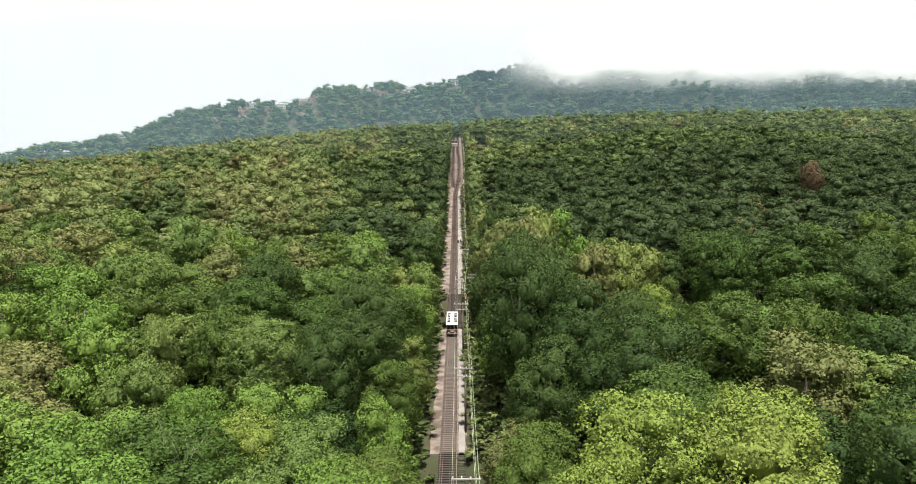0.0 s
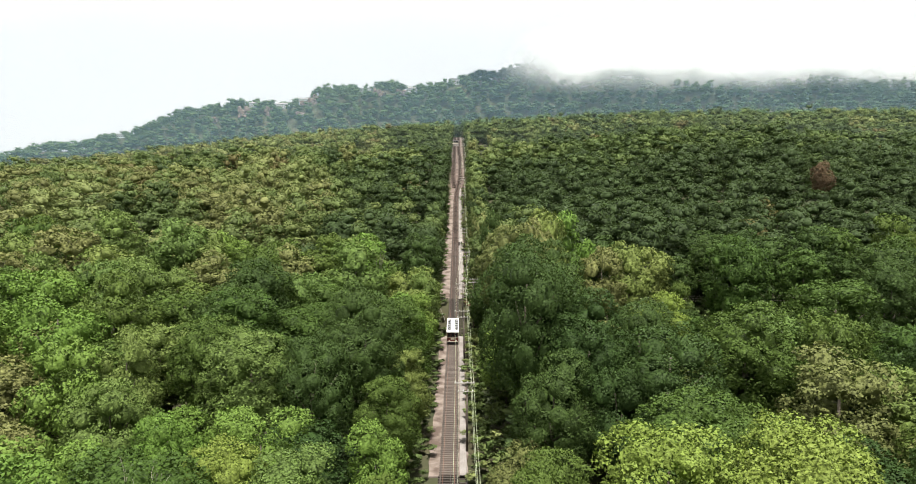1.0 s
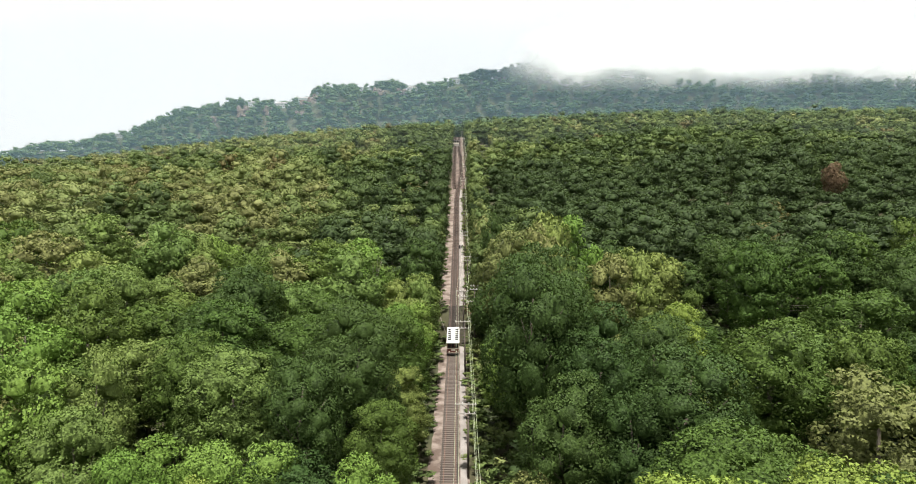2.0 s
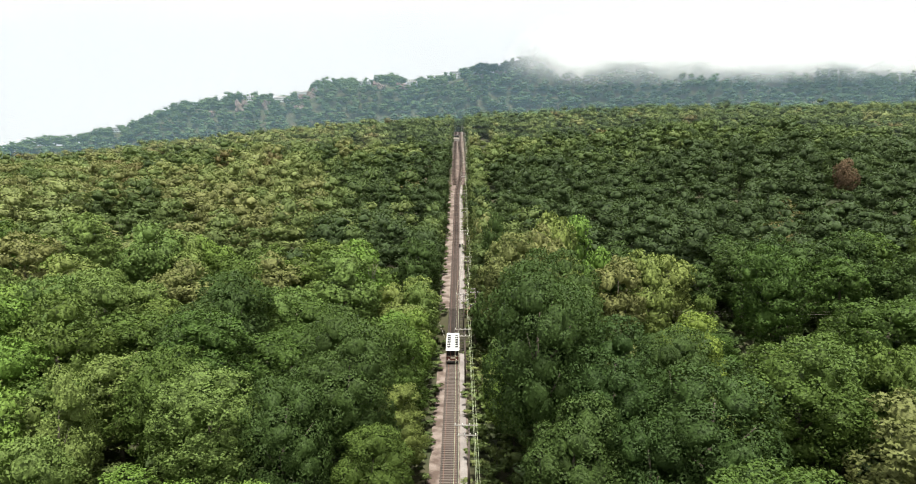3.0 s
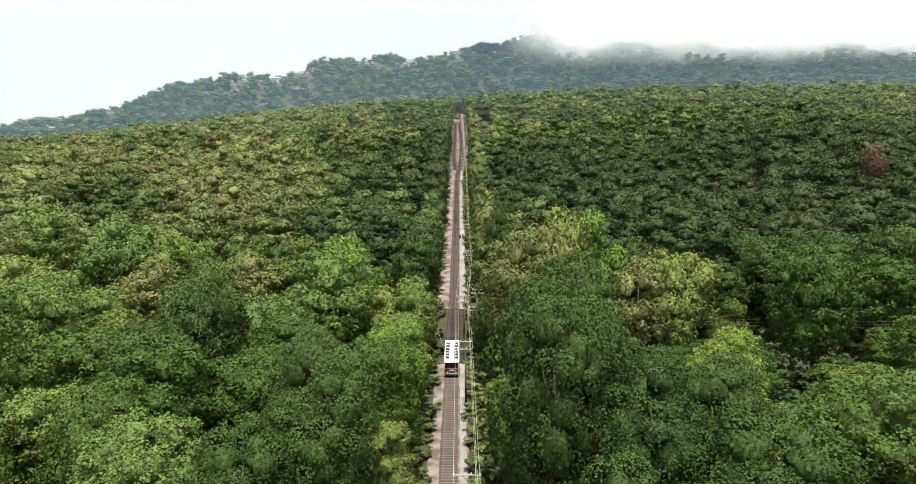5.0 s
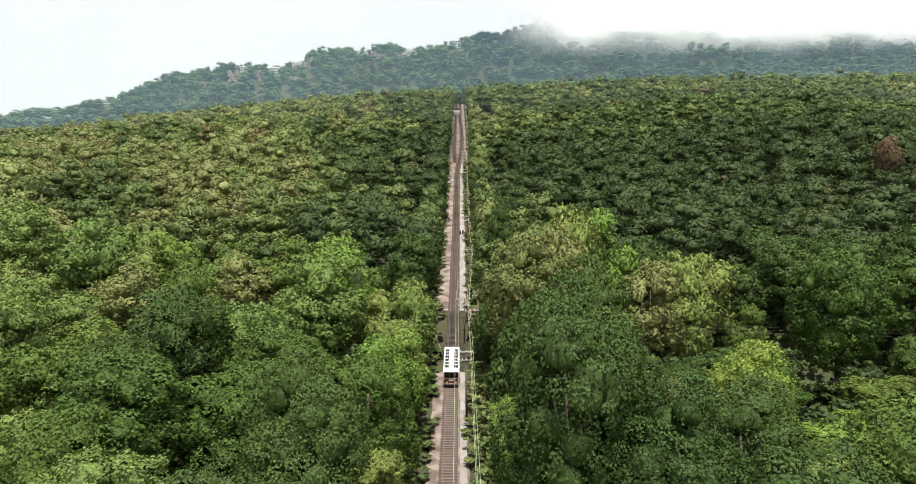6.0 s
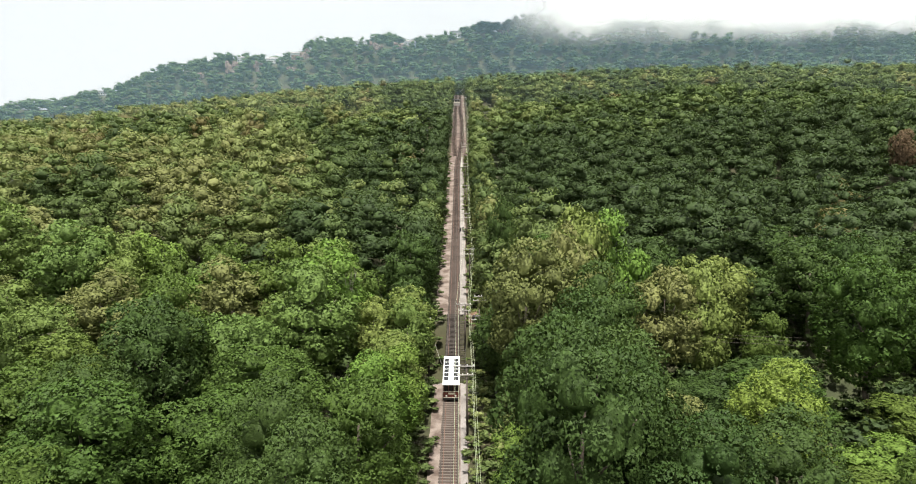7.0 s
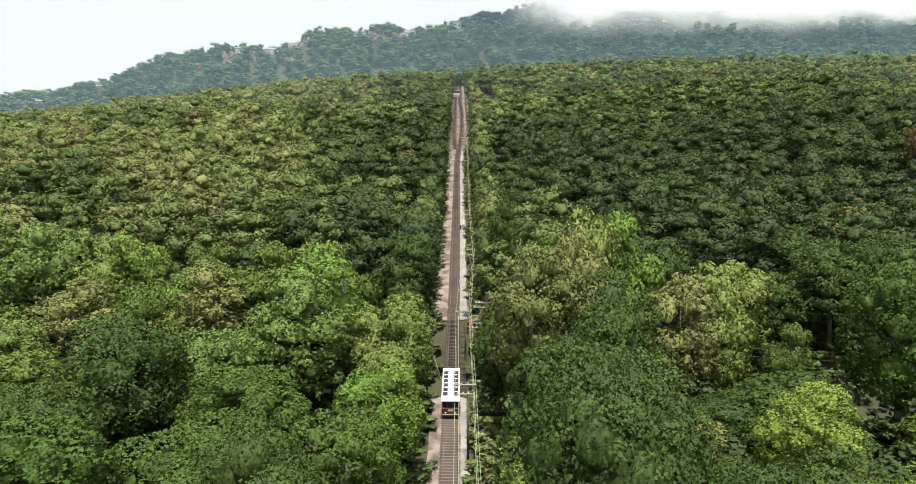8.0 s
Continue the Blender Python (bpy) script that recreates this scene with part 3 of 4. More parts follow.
signal_box(-0.3 + 0.4, 242.5, 0.5, 1.1)
signal_box(0.95, 243.5, 0.55, 1.0)

bm = bmesh.new()
bmesh.ops.create_icosphere(bm, subdivisions=3, radius=1)
for v_ in bm.verts:
    k = 1 + 0.3 * noise.noise(v_.co * 1.7)
    v_.co = Vector((v_.co.x * 1.9 * k, v_.co.y * 4.0 * k, v_.co.z * 2.2 * k))
bank = tagged(new("clay_bank", finish(bm, "clay_bank", MAT_CLAY, True)), "bare orange clay bank beside the bridge abutment", "bank")
bank.matrix_basis = pose(3.0, 178.0, float(grade(178)) - 0.9)


# ---- houses and cliffs on the ridge ----
def house(x, y, w, d, h, flat, turn, wall_mat=MAT_PLASTER):
    z = float(land(x, y)) - 0.5
    o = thing("house", pose(x, y, z, 0, 0, turn), "pale house with a grey roof on the wooded ridge", "house", "houses on the ridge")
    part("wall", box(0, 0, h / 2, w, d, h, bevel=0.05), wall_mat, o)
    if flat:
        part("roof", box(0, 0, h + 0.35, w + 1.6, d + 1.6, 0.7, bevel=0.08), MAT_SHINGLE, o)
    else:
        bm = bmesh.new()
        a = [bm.verts.new(p) for p in ((-w / 2 - 0.8, -d / 2 - 0.8, h), (w / 2 + 0.8, -d / 2 - 0.8, h), (w / 2 + 0.8, d / 2 + 0.8, h), (-w / 2 - 0.8, d / 2 + 0.8, h), (-w / 2 + 1.5, 0, h + d * 0.32), (w / 2 - 1.5, 0, h + d * 0.32))]
        for f in ((0, 1, 5, 4), (1, 2, 5), (2, 3, 4, 5), (3, 0, 4), (3, 2, 1, 0)):
            bm.faces.new([a[k] for k in f])
        r = part("roof", bm, MAT_SHINGLE, o)
        part("chimney", box(w * 0.25, 0.5, h + d * 0.3, 0.9, 0.9, 2.0), MAT_ROCK, r)
    n = max(3, int(w / 3))
    for i in range(n):
        for fl in range(max(1, int(h / 3.2))):
            part("window", box(-w / 2 + (i + 0.5) * w / n, -d / 2 - 0.03, 1.9 + fl * 3.1, w / n * 0.55, 0.08, 1.6), MAT_GLASS, o)
    return o


HOUSES = [(-508, 948, 16, 9, 4.5, True, 4), (-306, 944, 17, 9, 6, False, -6), (-264, 945, 20, 10, 6, False, 5), (-231, 945, 18, 9, 5, False, -4), (-140, 946, 16, 9, 5, True, 3), (-70, 946, 15, 9, 5, False, 0), (-5, 944, 16, 12, 9, True, 0)]
for hh in HOUSES:
    house(*hh)


def outcrop(x, y, w, h, seed):
    """A broken rock face: stacked, jagged blocks."""
    rng = random.Random(seed)
    bm = bmesh.new()
    for i in range(11):
        cx, cz = rng.uniform(-w / 2, w / 2), rng.uniform(0.1, 0.75) * h
        sx, sy, sz = w * rng.uniform(0.16, 0.34), rng.uniform(6, 10), h * rng.uniform(0.25, 0.6)
        r = bmesh.ops.create_icosphere(bm, subdivisions=2, radius=0.62)
        for v_ in r["verts"]:
            p = v_.co
            p = Vector([math.copysign(min(abs(c), 0.42) , c) for c in p]) * 1.2
            k = noise.noise(p * 2.3 + Vector((i * 7.1, seed, 0))) * 0.22
            v_.co = Vector((cx + p.x * sx * (1 + k), p.y * sy * (1 + k) + noise.noise(p * 3 + Vector((seed, i, 2))) * 1.5, cz + p.z * sz * (1 + k)))
    z = float(land(x, y))
    return tagged(new("rock_outcrop", finish(bm, "rock_outcrop", MAT_ROCK)), "pale pinkish bare cliff face on the wooded ridge", "rock", "cliffs of the ridge"), z


ROCKS = [(-310, 908, 16, 17), (-276, 912, 12, 15), (-219, 916, 22, 12), (-226, 893, 16, 10), (-207, 920, 14, 12), (-83, 918, 16, 9), (-110, 912, 10, 9), (-120, 922, 12, 9), (-350, 905, 10, 8), (60, 922, 14, 9), (30, 915, 9, 8)]
for i, (x, y, w, h) in enumerate(ROCKS):
    ob, z = outcrop(x, y, w, h, i + 3)
    ob.matrix_basis = pose(x, y, z - 1.0)


# ---- trees ----
CUBE_Q = np.array([(0, 1, 3, 2), (4, 6, 7, 5), (0, 4, 5, 1), (2, 3, 7, 6), (0, 2, 6, 4), (1, 5, 7, 3)])


def unit(v):
    return v / np.linalg.norm(v, axis=-1, keepdims=True)


def sphere_mesh(level):
    bm = bmesh.new()
    bmesh.ops.create_icosphere(bm, subdivisions=level, radius=1)
    bm.verts.ensure_lookup_table()
    d = unit(np.array([v_.co[:] for v_ in bm.verts]))
    f = np.array([[v_.index for v_ in f_.verts] for f_ in bm.faces])
    bm.free()
    return d, f


def twenty_sides():
    k = (1 + 5 ** 0.5) / 2
    d = unit(np.array([v for a in (-1, 1) for b in (-k, k) for v in ((a, b, 0), (0, a, b), (b, 0, a))], float))
    near = d @ d.T > 0.4
    f = [(i, j, m) for i, j, m in itertools.combinations(range(12), 3) if near[i, j] and near[j, m] and near[i, m]]
    return d, np.array([(i, j, m) if np.dot(np.cross(d[j] - d[i], d[m] - d[i]), d[i]) > 0 else (i, m, j) for i, j, m in f])


SPHERES = {0: twenty_sides(), 1: sphere_mesh(1)}


def crown(seed, boughs, balls, leaves, size, core=1, R=5.2, H=22.0, low=0.2, ball=(0.14, 0.23), bough=(0.34, 0.50), poke=0.3, fluff=0.22, wide=0.55, crisp=0.8, lump=0.14, calm=0.25):
    """A domed crown: boughs round the stem, each swollen into balls of foliage, and every ball set with small leaves."""
    rng = np.random.default_rng(seed)
    mid = np.array([0.0, 0.0, H * wide])
    up, down = H * (1 - wide), H * (wide - low)

    def on_spheres(cc, rad, n, floor_, share=1.0):
        """Points spread over the outside of overlapping spheres, with the sphere each lies on."""
        w = rng.choice(len(rad), n, p=rad ** 2 * share / (rad ** 2 * share).sum())
        g = unit(rng.normal(size=(n, 3)) + 0.6 * unit(cc[w]) + np.array([0, 0, 0.08]))
        p = cc[w] + g * rad[w][:, None]
        inside = np.zeros(n, bool)
        for k in range(len(rad)):
            inside |= (((p - cc[k]) ** 2).sum(1) < (rad[k] * 0.93) ** 2) & (w != k)
        ok = ~inside & ((g * unit(p)).sum(1) > floor_)
        return p[ok], g[ok], w[ok]

    z = 1 - 1.7 * (np.arange(boughs) + 0.5) / boughs
    a = np.arange(boughs) * 2.39996 + rng.uniform(0, 6.28)
    d = unit(np.stack([np.cos(a) * np.sqrt(1 - z * z), np.sin(a) * np.sqrt(1 - z * z), z], -1) + rng.normal(size=(boughs, 3)) * 0.16)
    rad1 = R * rng.uniform(*bough, boughs)
    c1 = d * np.stack([np.full(boughs, R), np.full(boughs, R), np.where(d[:, 2] > 0, up, down)], -1) * rng.uniform(1 - lump * 1.6, 1 + lump * 0.5, boughs)[:, None]
    c1 = c1 * np.maximum(1 - rad1 / np.linalg.norm(c1, axis=1), 0.1)[:, None]

    p, g, _ = on_spheres(c1, rad1, balls * 7, -0.1)
    keep = []
    for apart in (0.26, 0.20, 0.15, 0.11):
        for i in range(len(p)):
            if len(keep) >= balls:
                break
            if not keep or (((p[keep] - p[i]) ** 2).sum(1) > (apart * R) ** 2).all():
                keep.append(i)
    rad2 = R * rng.uniform(*ball, len(keep))
    c2 = p[keep] - g[keep] * (rad2 * poke)[:, None]

    # the dim wood and leaves inside each bough
    ray, tri = SPHERES[core]
    k, m = boughs, len(ray)
    inner = c1[:, None] + ray[None] * (rad1 * 0.69)[:, None, None] * rng.uniform(0.78, 1.12, (k, m))[..., None]
    inner_n = unit(ray[None] + 0.3 * unit(inner) + rng.normal(size=inner.shape) * 0.3).reshape(-1, 3)
    inner, inner_f = inner.reshape(-1, 3), (tri[None] + (np.arange(k) * m)[:, None, None]).reshape(-1, 3)

    p, g, _ = on_spheres(np.concatenate([c1, c2]), np.concatenate([rad1 * 0.96, rad2]), int(leaves * 3.0), -0.3, np.concatenate([np.full(boughs, 0.42), np.ones(len(rad2))]))
    p, g = p[:leaves], g[:leaves]
    n = len(p)
    p = p + g * (rng.uniform(-1.2, 1.0, n) * fluff)[:, None]
    nrm = unit(g + rng.normal(size=(n, 3)) * crisp + np.array([0, 0, 0.3]))
    s = size * rng.uniform(0.6, 1.4, n)[:, None]
    t = unit(np.cross(nrm, rng.normal(size=(n, 3))))
    b = np.cross(nrm, t)
    verts = np.stack([p + t * s, p - t * s * 0.5 + b * s * 0.75, p - t * s * 0.5 - b * s * 0.75], 1).reshape(-1, 3)
    soft = np.repeat(unit(0.8 * g + (0.1 + calm) * unit(p / np.array([R, R, up])) + (0.6 - 0.4 * calm) * nrm), 3, 0)
    return np.concatenate([inner, verts]) + mid, np.concatenate([inner_f, np.arange(n * 3).reshape(-1, 3) + len(inner)]), np.concatenate([inner_n, soft])


def trunk_bm(seed, H=22.0, R=5.2):
    rng = random.Random(seed)
    bm = bmesh.new()
    add_tube(bm, [(0, 0, -1.0), (0.1, 0.05, H * 0.25), (rng.uniform(-0.3, 0.3), rng.uniform(-0.3, 0.3), H * 0.55), (0.2, 0, H * 0.8)], [0.42, 0.32, 0.22, 0.07], 7)
    for i in range(5):
        a = i * 1.26 + rng.uniform(-0.3, 0.3)
        z = H * rng.uniform(0.32, 0.55)
        r = R * rng.uniform(0.5, 0.7)
        add_tube(bm, [(0, 0, z), (math.cos(a) * r * 0.5, math.sin(a) * r * 0.5, z + 1.6), (math.cos(a) * r, math.sin(a) * r, z + 4.0)], [0.17, 0.12, 0.04], 5)
    return bm


LABELS = {
    "dark": "tall broadleaf tree with a dense dark green crown",
    "mid": "broadleaf tree with a rounded green crown on the slope",
    "light": "broadleaf tree with a light green feathery crown",
    "olive": "broadleaf tree with a dull olive-brown crown",
    "lime": "broadleaf tree with a fresh lime-green crown",
    "bright": "broadleaf tree with a bright yellow-green crown",
    "rust": "dying tree with a rusty brown crown in the woods",
}
SPECIES["rust"] = leaf("leaf_rust", (0.135, 0.092, 0.055), (0.14, 0.096, 0.058))


def tree_template(species, seed, fine):
    t = thing("tree", Matrix.Identity(4), LABELS[species], "tree", "trees beside the railway")
    part("trunk", trunk_bm(seed), MAT_BARK, t, smooth=True)
    shape = {"dark": dict(boughs=20, ball=(0.17, 0.27), poke=0.15), "mid": dict(boughs=22, ball=(0.14, 0.23), poke=0.3), "light": dict(boughs=24, ball=(0.10, 0.17), fluff=0.32),
             "lime": dict(boughs=18, ball=(0.12, 0.2), fluff=0.3, lump=0.26), "olive": dict(boughs=20, ball=(0.11, 0.19), fluff=0.28), "bright": dict(boughs=22, ball=(0.11, 0.18), fluff=0.3),
             "rust": dict(boughs=14, low=0.5, wide=0.68)}[species]
    v_, f_, n_ = crown(seed, **{0: dict(balls=75, leaves=5200, size=0.26, core=0), 1: dict(balls=110, leaves=8600, size=0.205), 2: dict(balls=125, leaves=12500, size=0.165), 3: dict(balls=120, leaves=18000, size=0.135)}[fine], **shape)
    part("crown", mesh_np("crown", v_, f_, SPECIES[species], True, None, n_), None, t)
    return t


# the trees that stand out: x, y, height of the top, crown radius, kind
KNOWN = [
    (-52, 100, 37.5, 6.0, "mid"), (-41, 83, 30.5, 4.2, "light"), (-26.5, 85.5, 30.5, 6.2, "light"), (-12.5, 91, 34.5, 5.6, "dark"),
    (-15.5, 99, 34.5, 5.0, "dark"), (-18, 84, 30.5, 4.6, "dark"), (-27.0, 63.5, 27.0, 4.2, "lime"), (-20.5, 60, 24.5, 4.0, "bright"),
    (-32, 57, 24.5, 4.6, "lime"), (-42, 97, 30.5, 5.0, "light"), (-35, 92.5, 32.0, 4.6, "mid"), (15, 50.5, 29.0, 6.0, "bright"),
    (22.5, 48, 29.5, 6.2, "bright"), (9.5, 45, 25.5, 4.0, "bright"), (27, 55, 28.0, 5.6, "bright"), (38.5, 90, 33.2, 6.8, "mid"), (65, 114, 36.0, 7.0, "mid"),
    (9.2, 92, 42.0, 6.0, "dark"), (11.5, 99, 42.4, 6.2, "dark"), (11.3, 82, 27.2, 5.0, "dark"), (19, 82, 26.8, 4.6, "dark"), (26, 97, 33.5, 5.6, "dark"), (46, 157, 40.5, 5.6, "light"), (37, 142.5, 41.0, 5.2, "light"), (30, 138, 40.5, 5.0, "olive"), (57, 133, 43.0, 6.6, "mid"),
    # dark leaves at (66.5, 177) paint in the shade beyond the road
    (17.2, 89, 35.0, 5.6, "dark"), (66.5, 177, 44.5, 7.0, "dark"), (25.5, 151, 48.2, 5.8, "lime"), (20.0, 147, 50.4, 5.6, "light"),
    (9.4, 133, 46.6, 6.0, "olive"), (15.5, 139, 46.0, 5.0, "olive"), (-23.5, 159, 43.8, 6.0, "light"), (-13.5, 143.5, 34.5, 4.4, "light"), (-29, 127, 36.6, 6.0, "light"),
    (-49, 123, 33.6, 6.0, "mid"), (-10.3, 175, 44.0, 5.0, "dark"), (-9.8, 166.5, 36.0, 4.2, "dark"), (-19, 165, 38.0, 5.2, "mid"), (-27.5, 169, 38.0, 5.0, "dark"), (-36, 170, 38.0, 5.0, "light"), (-10.5, 183.5, 42.0, 5.0, "dark"), (9.9, 191, 51.0, 3.4, "dark"), (48, 143.5, 33.0, 3.4, "mid"),
    (-9, 84, 25.0, 4.2, "mid"), (-10, 106, 33.0, 5.4, "mid"), (-10, 120, 32.0, 4.6, "lime"), (-9.5, 131, 32.5, 4.2, "light"), (-8.6, 70, 22.0, 4.0, "lime"),
    (11, 116, 38.5, 5.4, "dark"), (8.8, 66, 22.0, 4.4, "mid"), (31, 72, 25.0, 5.0, "mid"), (-38, 74, 26.5, 4.8, "light"), (-46, 68, 24.0, 5.0, "olive"),
    (137, 241, 72.0, 3.9, "rust"), (62, 92, 30.0, 5.4, "mid"), (53, 78, 27.5, 6.0, "light"), (46, 63, 25.5, 5.0, "mid"), (35.5, 115, 32.5, 5.4, "bright"), (-43, 158.5, 40.5, 5.6, "light"), (-52, 160, 40.5, 5.2, "mid"),
]
rng = np.random.default_rng(11)


def jitter_grid(x0, x1, y0, y1, s):
    xs, ys = np.arange(x0, x1, s), np.arange(y0, y1, s)
    X, Y = np.meshgrid(xs, ys)
    X = X + (np.arange(len(ys)) % 2)[:, None] * s * 0.5
    P = np.stack([X, Y], -1).reshape(-1, 2)
    return P + rng.uniform(-0.33, 0.33, P.shape) * s


EDGE_Y = [0, 175, 200, 330, 400, 520, 700, 800]
LEFT_EDGE = [-4.2, -4.5, -4.8, -4.8, -4.4, -4.4, -2.4, -1.6]
RIGHT_EDGE = [2.8, 2.8, 3.4, 3.4, 4.2, 3.8, 0.2, -1.2]


def clear(P, R):
    """True where a crown of radius R leaves the railway, road, houses and cliffs free."""
    x, y = P[:, 0], P[:, 1]
    left, right = np.interp(y, EDGE_Y, LEFT_EDGE), np.interp(y, EDGE_Y, RIGHT_EDGE)
    ok = (x + R * 0.85 < left) | (x - R * 0.85 > right) | (y > 720)
    ok &= ~((np.abs(y - road_y(x)) < 8.5) & (x > 10) & (x < 95)) & ~((np.abs(y - road_y(x)) < 6.0) & (x > -8) & (x < 160))
    for hx, hy, w, d, *_ in HOUSES:
        ok &= ~((np.abs(x - hx) < w / 2 + 3) & (y > hy - 26) & (y < hy + d / 2 + 4))
    for hx, hy, w, h in ROCKS:
        ok &= ~((np.abs(x - hx) < w / 2) & (y > hy - 14) & (y < hy + 4))
    return ok


placed = [(x, y, top, R, sp) for x, y, top, R, sp in KNOWN]
def edge_rows(y0, y1, step, lo, hi):
    """Trees in two rows that hug the open strip of the railway."""
    ys = np.arange(y0, y1, step)
    out = []
    for side in (-1, 1):
        yy = ys + rng.uniform(-1.5, 1.5, len(ys))
        rr = rng.uniform(lo, hi, len(ys))
        edge = np.interp(yy, EDGE_Y, LEFT_EDGE if side < 0 else RIGHT_EDGE)
        out.append(np.stack([edge + side * (rr * 0.88 + rng.uniform(0, 1.2, len(ys))), yy, rr], -1))
    return np.concatenate(out)


rows = edge_rows(26, 172, 7.2, 3.8, 4.8)
rows = rows[np.abs(rows[:, 1] - road_y(rows[:, 0])) > 6]
fill = jitter_grid(-130, 130, 24, 172, 7.4)
fill = fill[(np.abs(fill[:, 0]) < 20 + 0.62 * fill[:, 1]) & ~((fill[:, 0] > 4) & (fill[:, 0] < 34) & (fill[:, 1] < 50))]
radius = rng.uniform(4.8, 7.2, len(fill))
ok = clear(fill, radius)
rows = np.concatenate([rows, np.column_stack([fill[ok], radius[ok]])])
taken = [(k[0], k[1], k[3]) for k in KNOWN]
for x, y, R in rows:
    near = np.array(taken)
    if (np.hypot(near[:, 0] - x, near[:, 1] - y) < (near[:, 2] + R) * 0.63).any():
        continue
    taken.append((x, y, R))
    g = float(land(x, y))
    patch = noise.noise(Vector((x / 38, y / 38, 3.1))) - 0.12 * math.tanh(x / 30) + (0.45 * float(smooth(y, 105, 128)) - 0.16 if x < 0 else 0.0)
    sp = "dark" if patch < -0.12 else ("light" if patch > 0.2 else "mid")
    if rng.random() < 0.55:
        sp = ("dark", "mid", "mid", "light", "olive", "lime", "dark", "mid")[int(rng.integers(8))]
    # dark leaves stand in for cloud shade on the right slope and hollow
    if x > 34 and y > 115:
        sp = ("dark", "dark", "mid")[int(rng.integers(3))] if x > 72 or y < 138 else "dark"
    if x < -24 and 78 < y <= 122:
        sp = ("light", "mid", "light", "olive", "lime")[int(rng.integers(5))] if x < -52 else ("mid", "dark", "mid")[int(rng.integers(3))]
    if x < -6 and y > 122:
        sp = ("light", "lime", "light", "mid", "light", "olive")[int(rng.integers(6))]
    if x < -6 and y < 78:
        sp = ("lime", "light", "lime", "mid")[int(rng.integers(4))] if x < -19 or y < 62 else ("mid", "dark")[int(rng.integers(2))]
    tall = float(rng.uniform(14.0, 23.5)) if abs(x) > 11 else float(rng.uniform(11.0, 18.0))
    if 98 < y < 140 and 20 < x < 80:
        tall = float(rng.uniform(8.5, 12.0))
    placed.append((x, y, g + tall, R, sp))

def fineness(x, y):
    if abs(x) < 30 and y < 66 or abs(x) < 30 and 80 < y < 106:
        return 3
    return 2 if y < 118 and abs(x) < 42 else (1 if y < 135 else 0)


by_kind = {}
for k in placed:
    by_kind.setdefault((k[4], fineness(k[0], k[1])), []).append(k)
VARIANTS = {"dark": 4, "mid": 4, "light": 3, "olive": 2, "bright": 3, "lime": 3, "rust": 1}
seed = 100
for (sp, fine), items in by_kind.items():
    n = min(VARIANTS[sp], len(items))
    for j in range(n):
        seed += 1
        t = tree_template(sp, seed, fine)
        mats = []
        for x, y, top, R, _ in items[j::n]:
            g = float(land(x, y)) - 0.3
            m = pose(x, y, g, 0, 0, rng.uniform(0, 360)) @ Matrix.Diagonal((R / 5.2, R / 5.2, (top - g) / 22.0, 1))
            mats.append(m)
        for m in mats[1:]:
            copy_thing(t, m)
        t.matrix_basis = mats[0]


def forest(name, P, R, tall, tints, variants, mat, label):
    """A joined wood: each tree one of a few crowns, turned and scaled."""
    vs, fs, ts, ns, base = [], [], [], [], 0
    g = land(P[:, 0], P[:, 1])
    pick = rng.integers(0, len(variants), len(P))
    turn = rng.uniform(0, 2 * math.pi, len(P))
    for k, (v_, f_, n_) in enumerate(variants):
        idx = np.where(pick == k)[0]
        if not len(idx):
            continue
        c, s = np.cos(turn[idx])[:, None], np.sin(turn[idx])[:, None]
        x = (v_[None, :, 0] * c - v_[None, :, 1] * s) * (R[idx] / 5.2)[:, None] + P[idx, 0][:, None]
        y = (v_[None, :, 0] * s + v_[None, :, 1] * c) * (R[idx] / 5.2)[:, None] + P[idx, 1][:, None]
        z = v_[None, :, 2] * (tall[idx] / 22.0)[:, None] + g[idx][:, None]
        vs.append(np.stack([x, y, z], -1).reshape(-1, 3))
        fs.append((f_[None] + (np.arange(len(idx)) * len(v_))[:, None, None]).reshape(-1, f_.shape[1]) + base)
        ts.append(np.repeat(tints[idx], len(v_)))
        q = (5.2 / R[idx])[:, None]
        ns.append(unit(np.stack([(n_[None, :, 0] * c - n_[None, :, 1] * s) * q, (n_[None, :, 0] * s + n_[None, :, 1] * c) * q, n_[None, :, 2] * (22.0 / tall[idx])[:, None]], -1).reshape(-1, 3)))
        base += len(idx) * len(v_)
    ob = new(name, mesh_np(name, np.concatenate(vs), np.concatenate(fs), mat, True, np.concatenate(ts), np.concatenate(ns)))
    return tagged(ob, label, "woods", kind="stuff")


